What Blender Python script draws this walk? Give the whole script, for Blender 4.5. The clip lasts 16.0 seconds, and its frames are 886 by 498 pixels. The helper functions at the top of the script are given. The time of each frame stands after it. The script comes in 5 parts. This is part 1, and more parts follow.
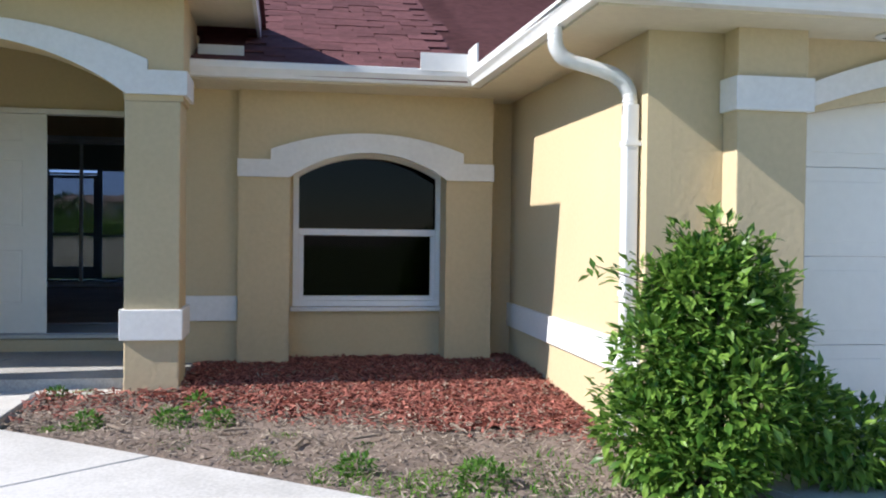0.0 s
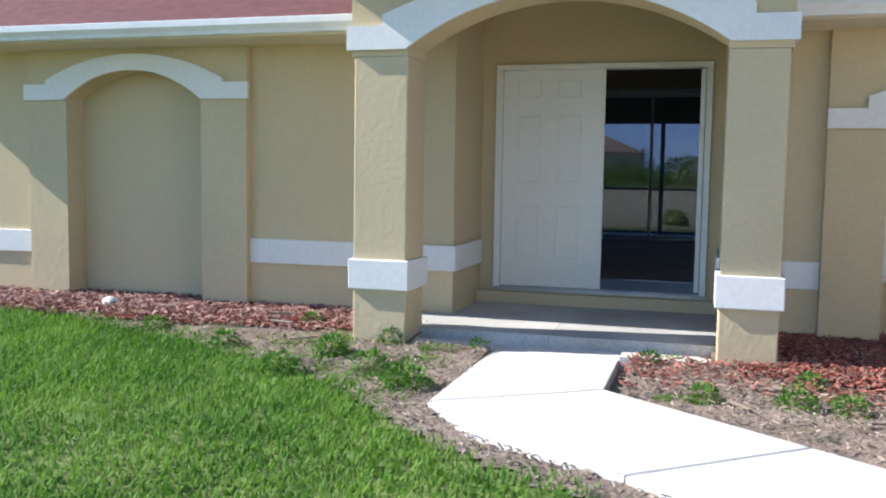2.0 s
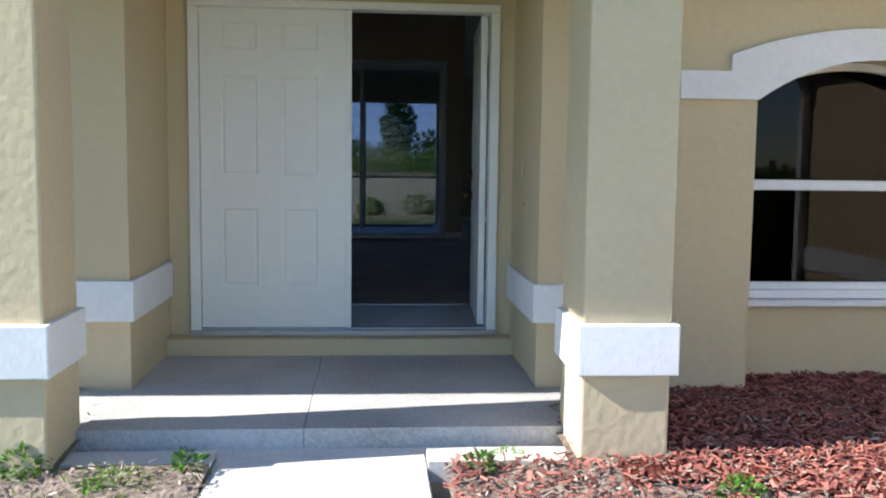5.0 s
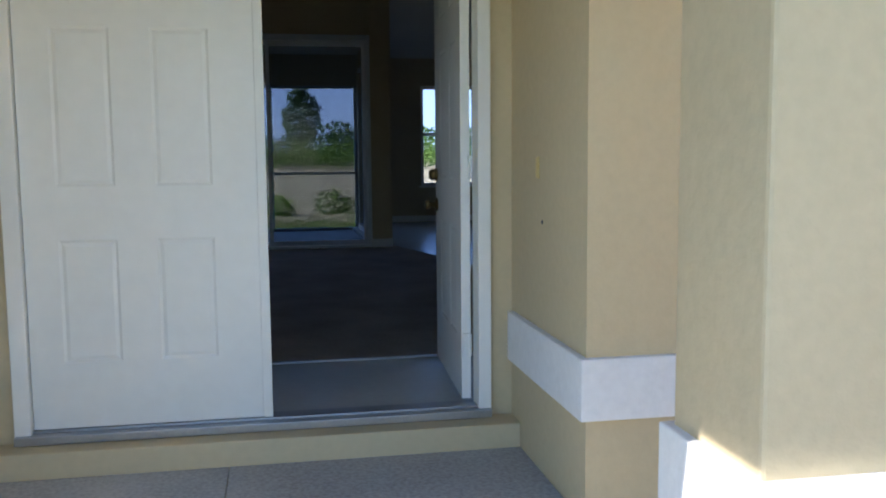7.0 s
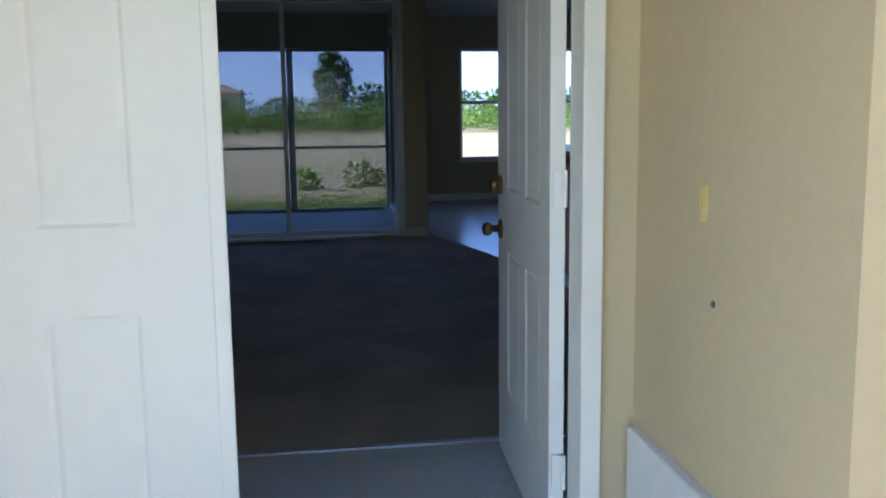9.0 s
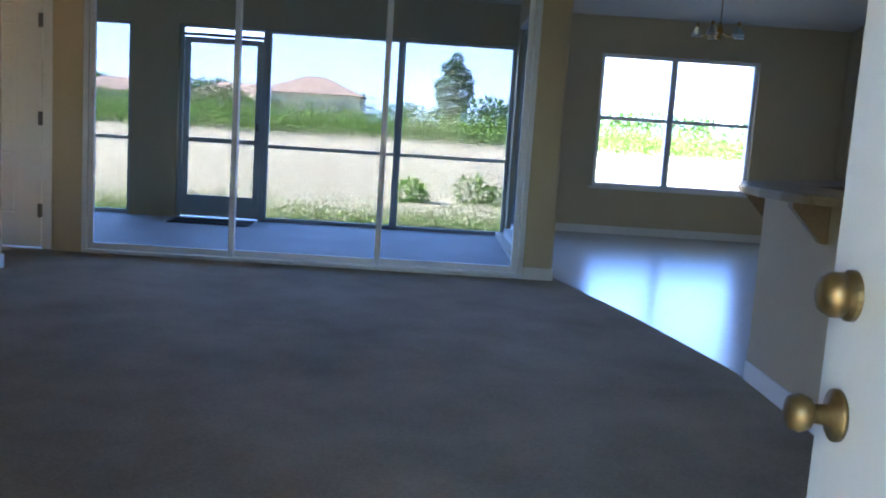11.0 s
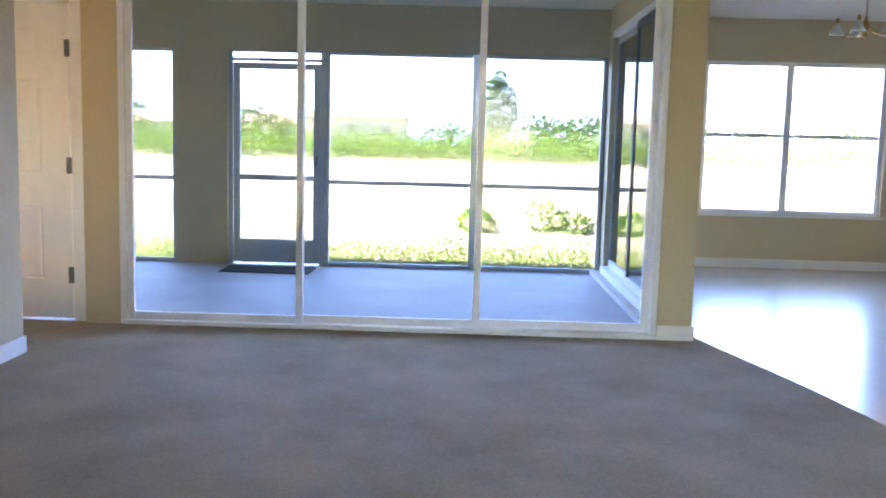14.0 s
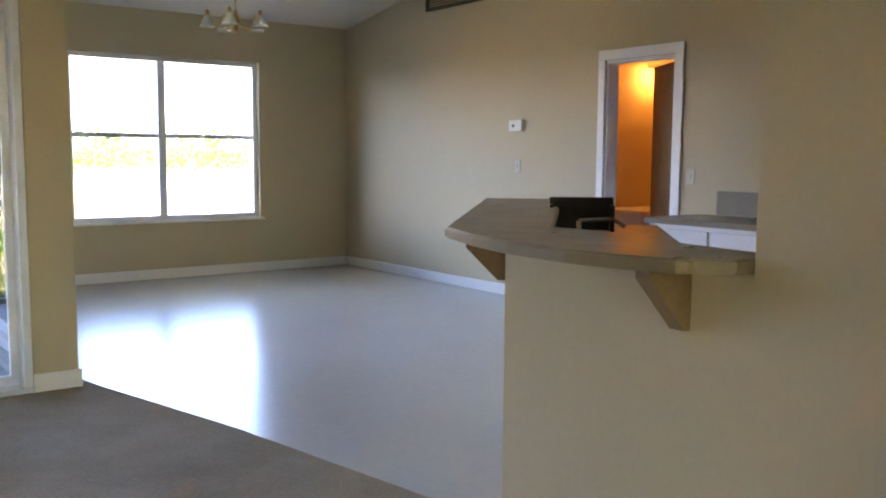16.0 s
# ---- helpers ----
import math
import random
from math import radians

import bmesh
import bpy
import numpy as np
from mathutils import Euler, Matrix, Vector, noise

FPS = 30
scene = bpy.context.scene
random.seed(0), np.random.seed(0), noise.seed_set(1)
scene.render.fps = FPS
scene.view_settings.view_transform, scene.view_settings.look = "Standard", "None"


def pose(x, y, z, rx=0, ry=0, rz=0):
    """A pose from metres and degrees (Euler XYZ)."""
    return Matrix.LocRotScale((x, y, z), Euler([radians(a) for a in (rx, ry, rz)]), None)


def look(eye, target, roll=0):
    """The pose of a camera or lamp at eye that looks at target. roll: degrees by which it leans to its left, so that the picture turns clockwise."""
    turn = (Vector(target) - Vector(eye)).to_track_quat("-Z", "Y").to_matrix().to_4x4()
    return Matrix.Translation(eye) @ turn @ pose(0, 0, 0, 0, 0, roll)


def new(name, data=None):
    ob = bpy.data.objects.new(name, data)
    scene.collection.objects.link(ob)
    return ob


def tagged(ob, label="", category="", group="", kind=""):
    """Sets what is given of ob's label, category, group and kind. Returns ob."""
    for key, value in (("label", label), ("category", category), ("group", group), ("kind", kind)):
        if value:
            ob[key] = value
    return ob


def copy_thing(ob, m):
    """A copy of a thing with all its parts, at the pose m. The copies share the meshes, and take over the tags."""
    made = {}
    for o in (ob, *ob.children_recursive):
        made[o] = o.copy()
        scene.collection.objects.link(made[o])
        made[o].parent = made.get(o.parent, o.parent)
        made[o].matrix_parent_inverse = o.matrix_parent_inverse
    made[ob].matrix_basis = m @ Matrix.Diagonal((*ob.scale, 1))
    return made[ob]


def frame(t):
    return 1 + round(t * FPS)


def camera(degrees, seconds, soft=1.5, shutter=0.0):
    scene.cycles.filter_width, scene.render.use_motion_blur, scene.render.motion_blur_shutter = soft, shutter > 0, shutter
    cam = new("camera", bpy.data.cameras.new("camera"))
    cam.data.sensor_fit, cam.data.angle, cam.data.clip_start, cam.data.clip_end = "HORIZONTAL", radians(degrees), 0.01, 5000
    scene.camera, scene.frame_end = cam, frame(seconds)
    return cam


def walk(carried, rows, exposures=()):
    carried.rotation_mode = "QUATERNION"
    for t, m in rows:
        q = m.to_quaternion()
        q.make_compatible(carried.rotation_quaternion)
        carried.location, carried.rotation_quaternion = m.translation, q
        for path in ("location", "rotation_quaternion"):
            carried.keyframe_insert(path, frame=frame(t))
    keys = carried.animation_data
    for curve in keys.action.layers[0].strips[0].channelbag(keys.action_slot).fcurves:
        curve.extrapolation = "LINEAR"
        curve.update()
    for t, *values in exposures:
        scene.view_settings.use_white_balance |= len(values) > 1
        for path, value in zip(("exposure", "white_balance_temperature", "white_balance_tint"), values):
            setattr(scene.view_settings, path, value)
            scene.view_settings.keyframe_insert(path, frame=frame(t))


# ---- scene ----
cam = camera(52.2, 16.0, soft=2.0)
PATH = [
    (0, (2.215, -8.991, 1.282), (2.56, -7.021, 1.241), 0.7),
    (0.5, (2.068, -8.902, 1.351), (2.151, -6.905, 1.29), 1.9),
    (1, (1.724, -8.81, 1.321), (1.604, -6.815, 1.242), 2.8),
    (1.5, (1.416, -8.549, 1.323), (1.052, -6.585, 1.211), 2.7),
    (2, (0.972, -8.528, 1.336), (0.412, -6.615, 1.17), 0.9),
    (2.5, (0.627, -8.427, 1.425), (-0.007, -6.543, 1.205), -0.8),
    (3, (0.332, -7.897, 1.391), (-0.206, -5.984, 1.16), -2.0),
    (3.5, (0.134, -7.411, 1.387), (-0.112, -5.439, 1.161), -1.7),
    (4, (0.117, -6.925, 1.362), (0.147, -4.936, 1.157), -0.3),
    (4.2, (0.152, -6.73, 1.366), (0.259, -4.743, 1.166), 0.1),
    (6.3, (0.08, -4.603, 1.357), (0.291, -2.62, 1.212), 1.3),
    (6.5, (0.043, -4.413, 1.362), (0.381, -2.444, 1.272), 2.0),
    (7, (0.053, -3.842, 1.386), (0.415, -1.887, 1.176), -0.5),
    (7.5, (0.038, -3.432, 1.473), (0.37, -1.467, 1.302), -0.1),
    (8, (0.139, -3.088, 1.516), (0.511, -1.139, 1.261), -1.1),
    (8.5, (0.175, -2.688, 1.511), (0.529, -0.745, 1.195), -1.3),
    (9, (0.224, -2.261, 1.525), (0.512, -0.304, 1.232), -0.7),
    (9.2, (0.273, -2.057, 1.533), (0.544, -0.096, 1.25), -0.9),
    (11.5, (0.345, 0.08, 1.425), (0.328, 2.062, 1.165), 4.6),
    (12, (0.333, 0.239, 1.406), (0.236, 2.231, 1.255), 3.7),
    (12.5, (0.218, 0.511, 1.463), (0.095, 2.498, 1.276), 3.0),
    (13, (0.142, 0.833, 1.466), (0.051, 2.82, 1.252), 2.6),
    (13.5, (0.117, 0.973, 1.519), (0.084, 2.96, 1.302), 2.1),
    (14, (-0.095, 1.174, 1.526), (-0.14, 3.16, 1.295), 1.5),
    (14.5, (-0.136, 1.555, 1.544), (0.033, 3.534, 1.304), -0.6),
    (15, (0.011, 1.863, 1.513), (0.523, 3.781, 1.267), -1.0),
    (15.5, (0.079, 2.006, 1.521), (0.951, 3.792, 1.299), -0.2),
    (16, (0.118, 2.099, 1.529), (1.314, 3.689, 1.323), 0.4),
]
walk(cam, [(t, look(eye, target, roll)) for t, eye, target, roll in PATH], [(0, 0.57, 6300, 13), (1.5, 0.87, 6300, 12), (3, 1.25, 6300, 12), (4, 1.25, 6250, 12), (6.5, 1.6, 6350, 13), (7.5, 1.88, 6700, 14), (9.2, 2.45, 6600, 14), (10.2, 3.1, 6700, 14), (11.4, 5.3, 6800, 16), (12.5, 6.05, 7900, 20), (14, 6.1, 8500, 22), (15, 5.8, 8800, 22), (16, 5.7, 11000, 21)])

# ---- light ----
SUN = Vector((-1.0, -0.145, 0.72)).normalized()
world = bpy.data.worlds.new("sky")
scene.world = world
world.use_nodes = True
wn = world.node_tree.nodes
sky = wn.new("ShaderNodeTexSky")
sky.sky_type = "NISHITA"
sky.sun_disc = False
sky.sun_elevation = math.asin(SUN.z)
sky.sun_rotation = math.atan2(SUN.x, SUN.y)
sky.air_density = 1.0
sky.dust_density = 0.0
sky.ozone_density = 6.0
world.node_tree.links.new(sky.outputs[0], wn["Background"].inputs[0])
wn["Background"].inputs[1].default_value = 0.12
sun_data = bpy.data.lights.new("sun", "SUN")
sun_data.energy = 5.0
sun_data.angle = radians(0.55)
sun_data.color = (1.0, 0.965, 0.90)
sun = new("sun", sun_data)
sun.location = (-20, -9, 15)
sun.rotation_mode = "QUATERNION"
sun.rotation_quaternion = (-SUN).to_track_quat("-Z", "Y")


# ---- materials ----
def nodes_of(name):
    m = bpy.data.materials.new(name)
    m.use_nodes = True
    return m, m.node_tree.nodes, m.node_tree.links, m.node_tree.nodes["Principled BSDF"]


def surface(name, col, col2=None, scale=3.0, fine=60.0, rough=0.6, metal=0.0, bump=0.0, bump_scale=80.0, dist=0.004,
            spec=0.5, island=0.0, obj=0.0, low=0.35, high=0.7, rough_var=0.08):
    """Paint, stone, cloth: two colours mixed by a coarse and a fine noise, with fine relief."""
    m, n, l, b = nodes_of(name)
    co = n.new("ShaderNodeTexCoord")
    a = n.new("ShaderNodeTexNoise")
    a.inputs["Scale"].default_value = scale
    a.inputs["Detail"].default_value = 5
    l.new(co.outputs["Object"], a.inputs["Vector"])
    f = n.new("ShaderNodeTexNoise")
    f.inputs["Scale"].default_value = fine
    f.inputs["Detail"].default_value = 3
    l.new(co.outputs["Object"], f.inputs["Vector"])
    mid = n.new("ShaderNodeMath")
    mid.operation = "MULTIPLY_ADD"
    mid.inputs[1].default_value = 0.45
    l.new(f.outputs["Fac"], mid.inputs[0])
    half = n.new("ShaderNodeMath")
    half.operation = "MULTIPLY"
    half.inputs[1].default_value = 0.55
    l.new(a.outputs["Fac"], half.inputs[0])
    l.new(half.outputs[0], mid.inputs[2])
    r = n.new("ShaderNodeMapRange")
    r.inputs["From Min"].default_value = low
    r.inputs["From Max"].default_value = high
    l.new(mid.outputs[0], r.inputs["Value"])
    mix = n.new("ShaderNodeMix")
    mix.data_type = "RGBA"
    mix.inputs["A"].default_value = (*col, 1)
    mix.inputs["B"].default_value = (*(col2 or [c * 0.88 for c in col]), 1)
    l.new(r.outputs[0], mix.inputs["Factor"])
    out = mix.outputs["Result"]
    if island or obj:
        src = n.new("ShaderNodeNewGeometry").outputs["Random Per Island"] if island else n.new("ShaderNodeObjectInfo").outputs["Random"]
        v = n.new("ShaderNodeMapRange")
        v.inputs["To Min"].default_value = 1 - (island or obj)
        v.inputs["To Max"].default_value = 1 + (island or obj)
        l.new(src, v.inputs["Value"])
        h = n.new("ShaderNodeHueSaturation")
        l.new(v.outputs[0], h.inputs["Value"])
        l.new(out, h.inputs["Color"])
        out = h.outputs["Color"]
    l.new(out, b.inputs["Base Color"])
    rv = n.new("ShaderNodeMapRange")
    rv.inputs["To Min"].default_value = max(0.03, rough - rough_var)
    rv.inputs["To Max"].default_value = min(1.0, rough + rough_var)
    l.new(a.outputs["Fac"], rv.inputs["Value"])
    l.new(rv.outputs[0], b.inputs["Roughness"])
    b.inputs["Metallic"].default_value = metal
    b.inputs["Specular IOR Level"].default_value = spec
    if bump:
        t = n.new("ShaderNodeTexNoise")
        t.inputs["Scale"].default_value = bump_scale
        t.inputs["Detail"].default_value = 4
        l.new(co.outputs["Object"], t.inputs["Vector"])
        k = n.new("ShaderNodeBump")
        k.inputs["Strength"].default_value = bump
        k.inputs["Distance"].default_value = dist
        l.new(t.outputs["Fac"], k.inputs["Height"])
        l.new(k.outputs[0], b.inputs["Normal"])
    return m


def glass(name, tint=(1, 1, 1), gloss=1.0):
    m, n, l, b = nodes_of(name)
    n.remove(b)
    tr = n.new("ShaderNodeBsdfTransparent")
    tr.inputs[0].default_value = (*tint, 1)
    gl = n.new("ShaderNodeBsdfGlossy")
    gl.inputs["Roughness"].default_value = 0.0
    fr = n.new("ShaderNodeFresnel")
    fr.inputs[0].default_value = 1.5
    k = n.new("ShaderNodeMath")
    k.operation = "MULTIPLY"
    k.inputs[1].default_value = gloss
    l.new(fr.outputs[0], k.inputs[0])
    mx = n.new("ShaderNodeMixShader")
    l.new(k.outputs[0], mx.inputs[0])
    l.new(tr.outputs[0], mx.inputs[1])
    l.new(gl.outputs[0], mx.inputs[2])
    l.new(mx.outputs[0], n["Material Output"].inputs[0])
    return m


def mesh_screen(name, cover, col):
    m, n, l, b = nodes_of(name)
    b.inputs["Base Color"].default_value = (*col, 1)
    tr = n.new("ShaderNodeBsdfTransparent")
    mx = n.new("ShaderNodeMixShader")
    mx.inputs[0].default_value = cover
    l.new(tr.outputs[0], mx.inputs[1])
    l.new(b.outputs[0], mx.inputs[2])
    l.new(mx.outputs[0], n["Material Output"].inputs[0])
    return m


def leafy(name, col, col2, rough=0.45, trans=0.35, patch=0.0):
    m, n, l, b = nodes_of(name)
    g = n.new("ShaderNodeNewGeometry")
    mix = n.new("ShaderNodeMix")
    mix.data_type = "RGBA"
    mix.inputs["A"].default_value = (*col, 1)
    mix.inputs["B"].default_value = (*col2, 1)
    fac = g.outputs["Random Per Island"]
    if patch:
        t = n.new("ShaderNodeTexNoise")
        t.inputs["Scale"].default_value = 1.3
        l.new(g.outputs["Position"], t.inputs["Vector"])
        pm = n.new("ShaderNodeMapRange")
        pm.inputs["From Min"].default_value, pm.inputs["From Max"].default_value = 0.3, 0.7
        pm.inputs["To Min"].default_value, pm.inputs["To Max"].default_value = -patch, patch
        l.new(t.outputs["Fac"], pm.inputs["Value"])
        ad = n.new("ShaderNodeMath")
        ad.use_clamp = True
        l.new(fac, ad.inputs[0])
        l.new(pm.outputs[0], ad.inputs[1])
        fac = ad.outputs[0]
    l.new(fac, mix.inputs["Factor"])
    l.new(mix.outputs["Result"], b.inputs["Base Color"])
    b.inputs["Roughness"].default_value = rough
    tl = n.new("ShaderNodeBsdfTranslucent")
    l.new(mix.outputs["Result"], tl.inputs[0])
    mx = n.new("ShaderNodeMixShader")
    mx.inputs[0].default_value = trans
    l.new(b.outputs[0], mx.inputs[1])
    l.new(tl.outputs[0], mx.inputs[2])
    l.new(mx.outputs[0], n["Material Output"].inputs[0])
    return m


STUCCO = surface("tan stucco", (0.60, 0.49, 0.315), (0.52, 0.425, 0.27), 1.1, 25, 0.92, bump=0.4, bump_scale=24, dist=0.009, spec=0.2)
SMOOTH = surface("fine tan stucco", (0.60, 0.488, 0.31), (0.54, 0.437, 0.275), 0.9, 30, 0.92, bump=0.22, bump_scale=60, dist=0.005, spec=0.2)
TRIM = surface("white stucco trim", (0.80, 0.79, 0.77), (0.70, 0.69, 0.67), 1.6, 30, 0.85, bump=0.35, bump_scale=50, dist=0.005, spec=0.25)
METAL = surface("white enamelled aluminium", (0.80, 0.80, 0.79), (0.70, 0.70, 0.69), 2.0, 8, 0.4)
SOFFIT = surface("cream soffit", (0.68, 0.62, 0.48), (0.60, 0.54, 0.42), 1.5, 20, 0.8, bump=0.2, bump_scale=40)
SHINGLE = surface("red brown shingle", (0.18, 0.08, 0.077), (0.10, 0.044, 0.046), 9, 160, 0.95, bump=0.7, bump_scale=220, dist=0.004, spec=0.15, obj=0.2)
SHINGLE_FAR = surface("red brown shingle field", (0.18, 0.08, 0.077), (0.10, 0.044, 0.046), 9, 160, 0.95, bump=0.7, bump_scale=220, dist=0.004, spec=0.15, island=0.2)
CONCRETE = surface("pale concrete", (0.64, 0.62, 0.585), (0.42, 0.405, 0.375), 1.4, 55, 0.9, bump=0.3, bump_scale=120, dist=0.003, spec=0.25, low=0.42, high=0.72)
SLABCON = surface("grey porch concrete", (0.52, 0.51, 0.485), (0.29, 0.28, 0.265), 1.1, 60, 0.85, bump=0.08, bump_scale=180, dist=0.002, spec=0.3, low=0.38, high=0.66)
LANAI = surface("blue grey lanai concrete", (0.43, 0.44, 0.47), (0.29, 0.30, 0.325), 1.3, 30, 0.6, bump=0.2, bump_scale=120, dist=0.002, spec=0.4)
DOORW = surface("white door paint", (0.80, 0.79, 0.74), (0.74, 0.73, 0.68), 1.2, 14, 0.45, bump=0.08, bump_scale=40)
WHITE = surface("white paint", (0.80, 0.79, 0.76), (0.74, 0.73, 0.70), 1.5, 20, 0.5)
VINYLF = surface("white window vinyl", (0.78, 0.79, 0.80), (0.70, 0.71, 0.72), 2.5, 30, 0.4)
INWALL = surface("beige wall paint", (0.56, 0.455, 0.295), (0.52, 0.42, 0.27), 0.8, 40, 0.75, bump=0.25, bump_scale=110, dist=0.002, spec=0.3)
CEIL = surface("off white ceiling", (0.62, 0.58, 0.50), (0.57, 0.53, 0.46), 1.0, 60, 0.9, bump=0.6, bump_scale=90, dist=0.006, spec=0.2)
CARPET = surface("beige brown carpet", (0.53, 0.43, 0.315), (0.37, 0.295, 0.21), 2.4, 90, 1.0, bump=0.9, bump_scale=420, dist=0.008, spec=0.05, low=0.36, high=0.66)
VINYL = surface("white sheet vinyl", (0.72, 0.70, 0.64), (0.64, 0.62, 0.565), 1.2, 26, 0.235, bump=0.12, bump_scale=14, dist=0.002, spec=0.42, rough_var=0.03)
ENTRY = surface("grey green entry vinyl", (0.50, 0.50, 0.45), (0.42, 0.42, 0.375), 1.5, 30, 0.32, bump=0.1, bump_scale=20, dist=0.002)
LAMINATE = surface("brown speckled laminate", (0.27, 0.205, 0.115), (0.19, 0.14, 0.075), 6, 180, 0.3, spec=0.5)
WOOD_SHADE = surface("oak bracket and shaded door", (0.30, 0.19, 0.09), (0.20, 0.12, 0.055), 3, 50, 0.5)
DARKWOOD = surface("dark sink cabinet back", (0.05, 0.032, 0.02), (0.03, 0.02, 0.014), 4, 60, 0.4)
CHROME = surface("chrome", (0.75, 0.75, 0.75), (0.68, 0.68, 0.68), 4, 40, 0.15, 1.0)
BRASS = surface("aged brass", (0.42, 0.28, 0.10), (0.26, 0.165, 0.06), 12, 60, 0.32, 1.0)
BRONZE = surface("dark bronze", (0.28, 0.18, 0.075), (0.12, 0.08, 0.035), 12, 60, 0.4, 0.8)
BLACK = surface("dark rubber", (0.02, 0.02, 0.02), (0.035, 0.035, 0.035), 8, 90, 0.9, bump=0.4, bump_scale=200)
GREYAL = surface("grey anodised aluminium", (0.46, 0.50, 0.50), (0.40, 0.44, 0.44), 2, 40, 0.4, 0.3)
SILL = surface("grey aluminium threshold", (0.42, 0.42, 0.42), (0.34, 0.34, 0.35), 4, 60, 0.35, 0.7)
SOIL = surface("dry sandy soil", (0.29, 0.23, 0.19), (0.13, 0.10, 0.08), 3.0, 40, 1.0, bump=0.8, bump_scale=30, dist=0.03, spec=0.1)
MULCH = leafy("red mulch chips", (0.42, 0.15, 0.11), (0.11, 0.03, 0.022), trans=0.0, rough=0.9)
DRYCHIP = leafy("dry leaf and bark litter", (0.44, 0.36, 0.28), (0.12, 0.085, 0.06), trans=0.0, rough=0.95)
FADED = leafy("faded mulch chips", (0.50, 0.32, 0.27), (0.17, 0.06, 0.045), trans=0.0, rough=0.9)
WEED = leafy("broad weed leaf", (0.035, 0.12, 0.01), (0.13, 0.28, 0.03), trans=0.35, rough=0.6)
MULCHBED = surface("red mulch", (0.13, 0.034, 0.024), (0.06, 0.018, 0.013), 8, 60, 1.0, bump=1.0, bump_scale=45, dist=0.03, spec=0.1)
GRASS = leafy("lawn grass", (0.07, 0.19, 0.016), (0.175, 0.32, 0.042), trans=0.4, rough=0.75, patch=0.5)
DRYGRASS = leafy("dry grass", (0.26, 0.23, 0.10), (0.12, 0.17, 0.05), trans=0.3)
LEAF = leafy("bush leaf", (0.035, 0.12, 0.014), (0.25, 0.41, 0.07), trans=0.35, rough=0.4)
FARLEAF = leafy("field brush leaf", (0.05, 0.12, 0.02), (0.14, 0.24, 0.045), trans=0.25, rough=0.8)
TREELEAF = leafy("tree leaf", (0.025, 0.08, 0.018), (0.065, 0.14, 0.03), trans=0.2)
BARK = surface("bark", (0.12, 0.09, 0.065), (0.07, 0.05, 0.04), 6, 40, 0.95, bump=0.8, bump_scale=30, dist=0.02)
PANE = glass("clear window glass", (0.88, 0.90, 0.89), 1.0)
TINTED = glass("tinted slider glass", (0.68, 0.72, 0.73), 0.2)
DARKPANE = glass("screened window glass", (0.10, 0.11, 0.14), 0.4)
SHADEGL = mesh_screen("fluted lamp glass", 0.4, (0.85, 0.88, 0.86))
SCREEN = mesh_screen("insect screen", 0.50, (0.03, 0.03, 0.03))
PLASTIC = surface("ivory plastic", (0.70, 0.68, 0.60), (0.64, 0.62, 0.55), 4, 40, 0.4)
IVORY = surface("ivory plate", (0.60, 0.53, 0.41), (0.55, 0.48, 0.37), 4, 40, 0.5)
BELL = surface("yellowed bell button", (0.72, 0.55, 0.22), (0.6, 0.45, 0.18), 6, 40, 0.4)
GREYP = surface("grey plastic", (0.12, 0.12, 0.12), None, 6, 40, 0.5)
STONE = surface("white stone", (0.75, 0.73, 0.70), (0.6, 0.58, 0.55), 8, 50, 0.8, bump=0.4, bump_scale=30)
ORANGE = surface("peach wall paint", (0.66, 0.58, 0.46), (0.60, 0.52, 0.41), 0.8, 40, 0.7)
FARWALL = surface("cream house wall", (0.62, 0.57, 0.48), (0.55, 0.50, 0.42), 0.5, 5, 0.9)
FARROOF = surface("terracotta house roof", (0.27, 0.19, 0.165), (0.21, 0.145, 0.125), 0.7, 8, 0.9)
DARKGL = surface("dark far window", (0.14, 0.15, 0.16), None, 3, 9, 0.1)


def bulb(name, col, strength):
    m, n, l, b = nodes_of(name)
    b.inputs["Emission Color"].default_value = (*col, 1)
    b.inputs["Emission Strength"].default_value = strength
    return m


# ---- building helpers ----
def box(bm, x0, x1, y0, y1, z0, z1, bevel=0.0):
    r = bmesh.ops.create_cube(bm, size=1.0)
    v = r["verts"]
    for p in v:
        p.co = Vector(((x0 + x1) / 2 + p.co.x * (x1 - x0), (y0 + y1) / 2 + p.co.y * (y1 - y0), (z0 + z1) / 2 + p.co.z * (z1 - z0)))
    if bevel:
        e = list({e for p in v for e in p.link_edges})
        bmesh.ops.bevel(bm, geom=e, offset=bevel, segments=2, affect="EDGES", profile=0.6)
    return bm


def boxes(*rows, bevel=0.0):
    bm = bmesh.new()
    for r in rows:
        box(bm, *r, bevel=bevel)
    return bm


def prism(pts, lo, hi, axis="z", bm=None):
    """A flat outline pushed from lo to hi along an axis. pts: (x, y) for z, (x, z) for y, (y, z) for x."""
    bm = bm or bmesh.new()
    def at(p, h):
        return (p[0], p[1], h) if axis == "z" else (p[0], h, p[1]) if axis == "y" else (h, p[0], p[1])
    a = [bm.verts.new(at(p, lo)) for p in pts]
    b = [bm.verts.new(at(p, hi)) for p in pts]
    bm.faces.new(a), bm.faces.new(b[::-1])
    for i in range(len(pts)):
        j = (i + 1) % len(pts)
        bm.faces.new((a[j], a[i], b[i], b[j]))
    bmesh.ops.recalc_face_normals(bm, faces=bm.faces[:])
    return bm


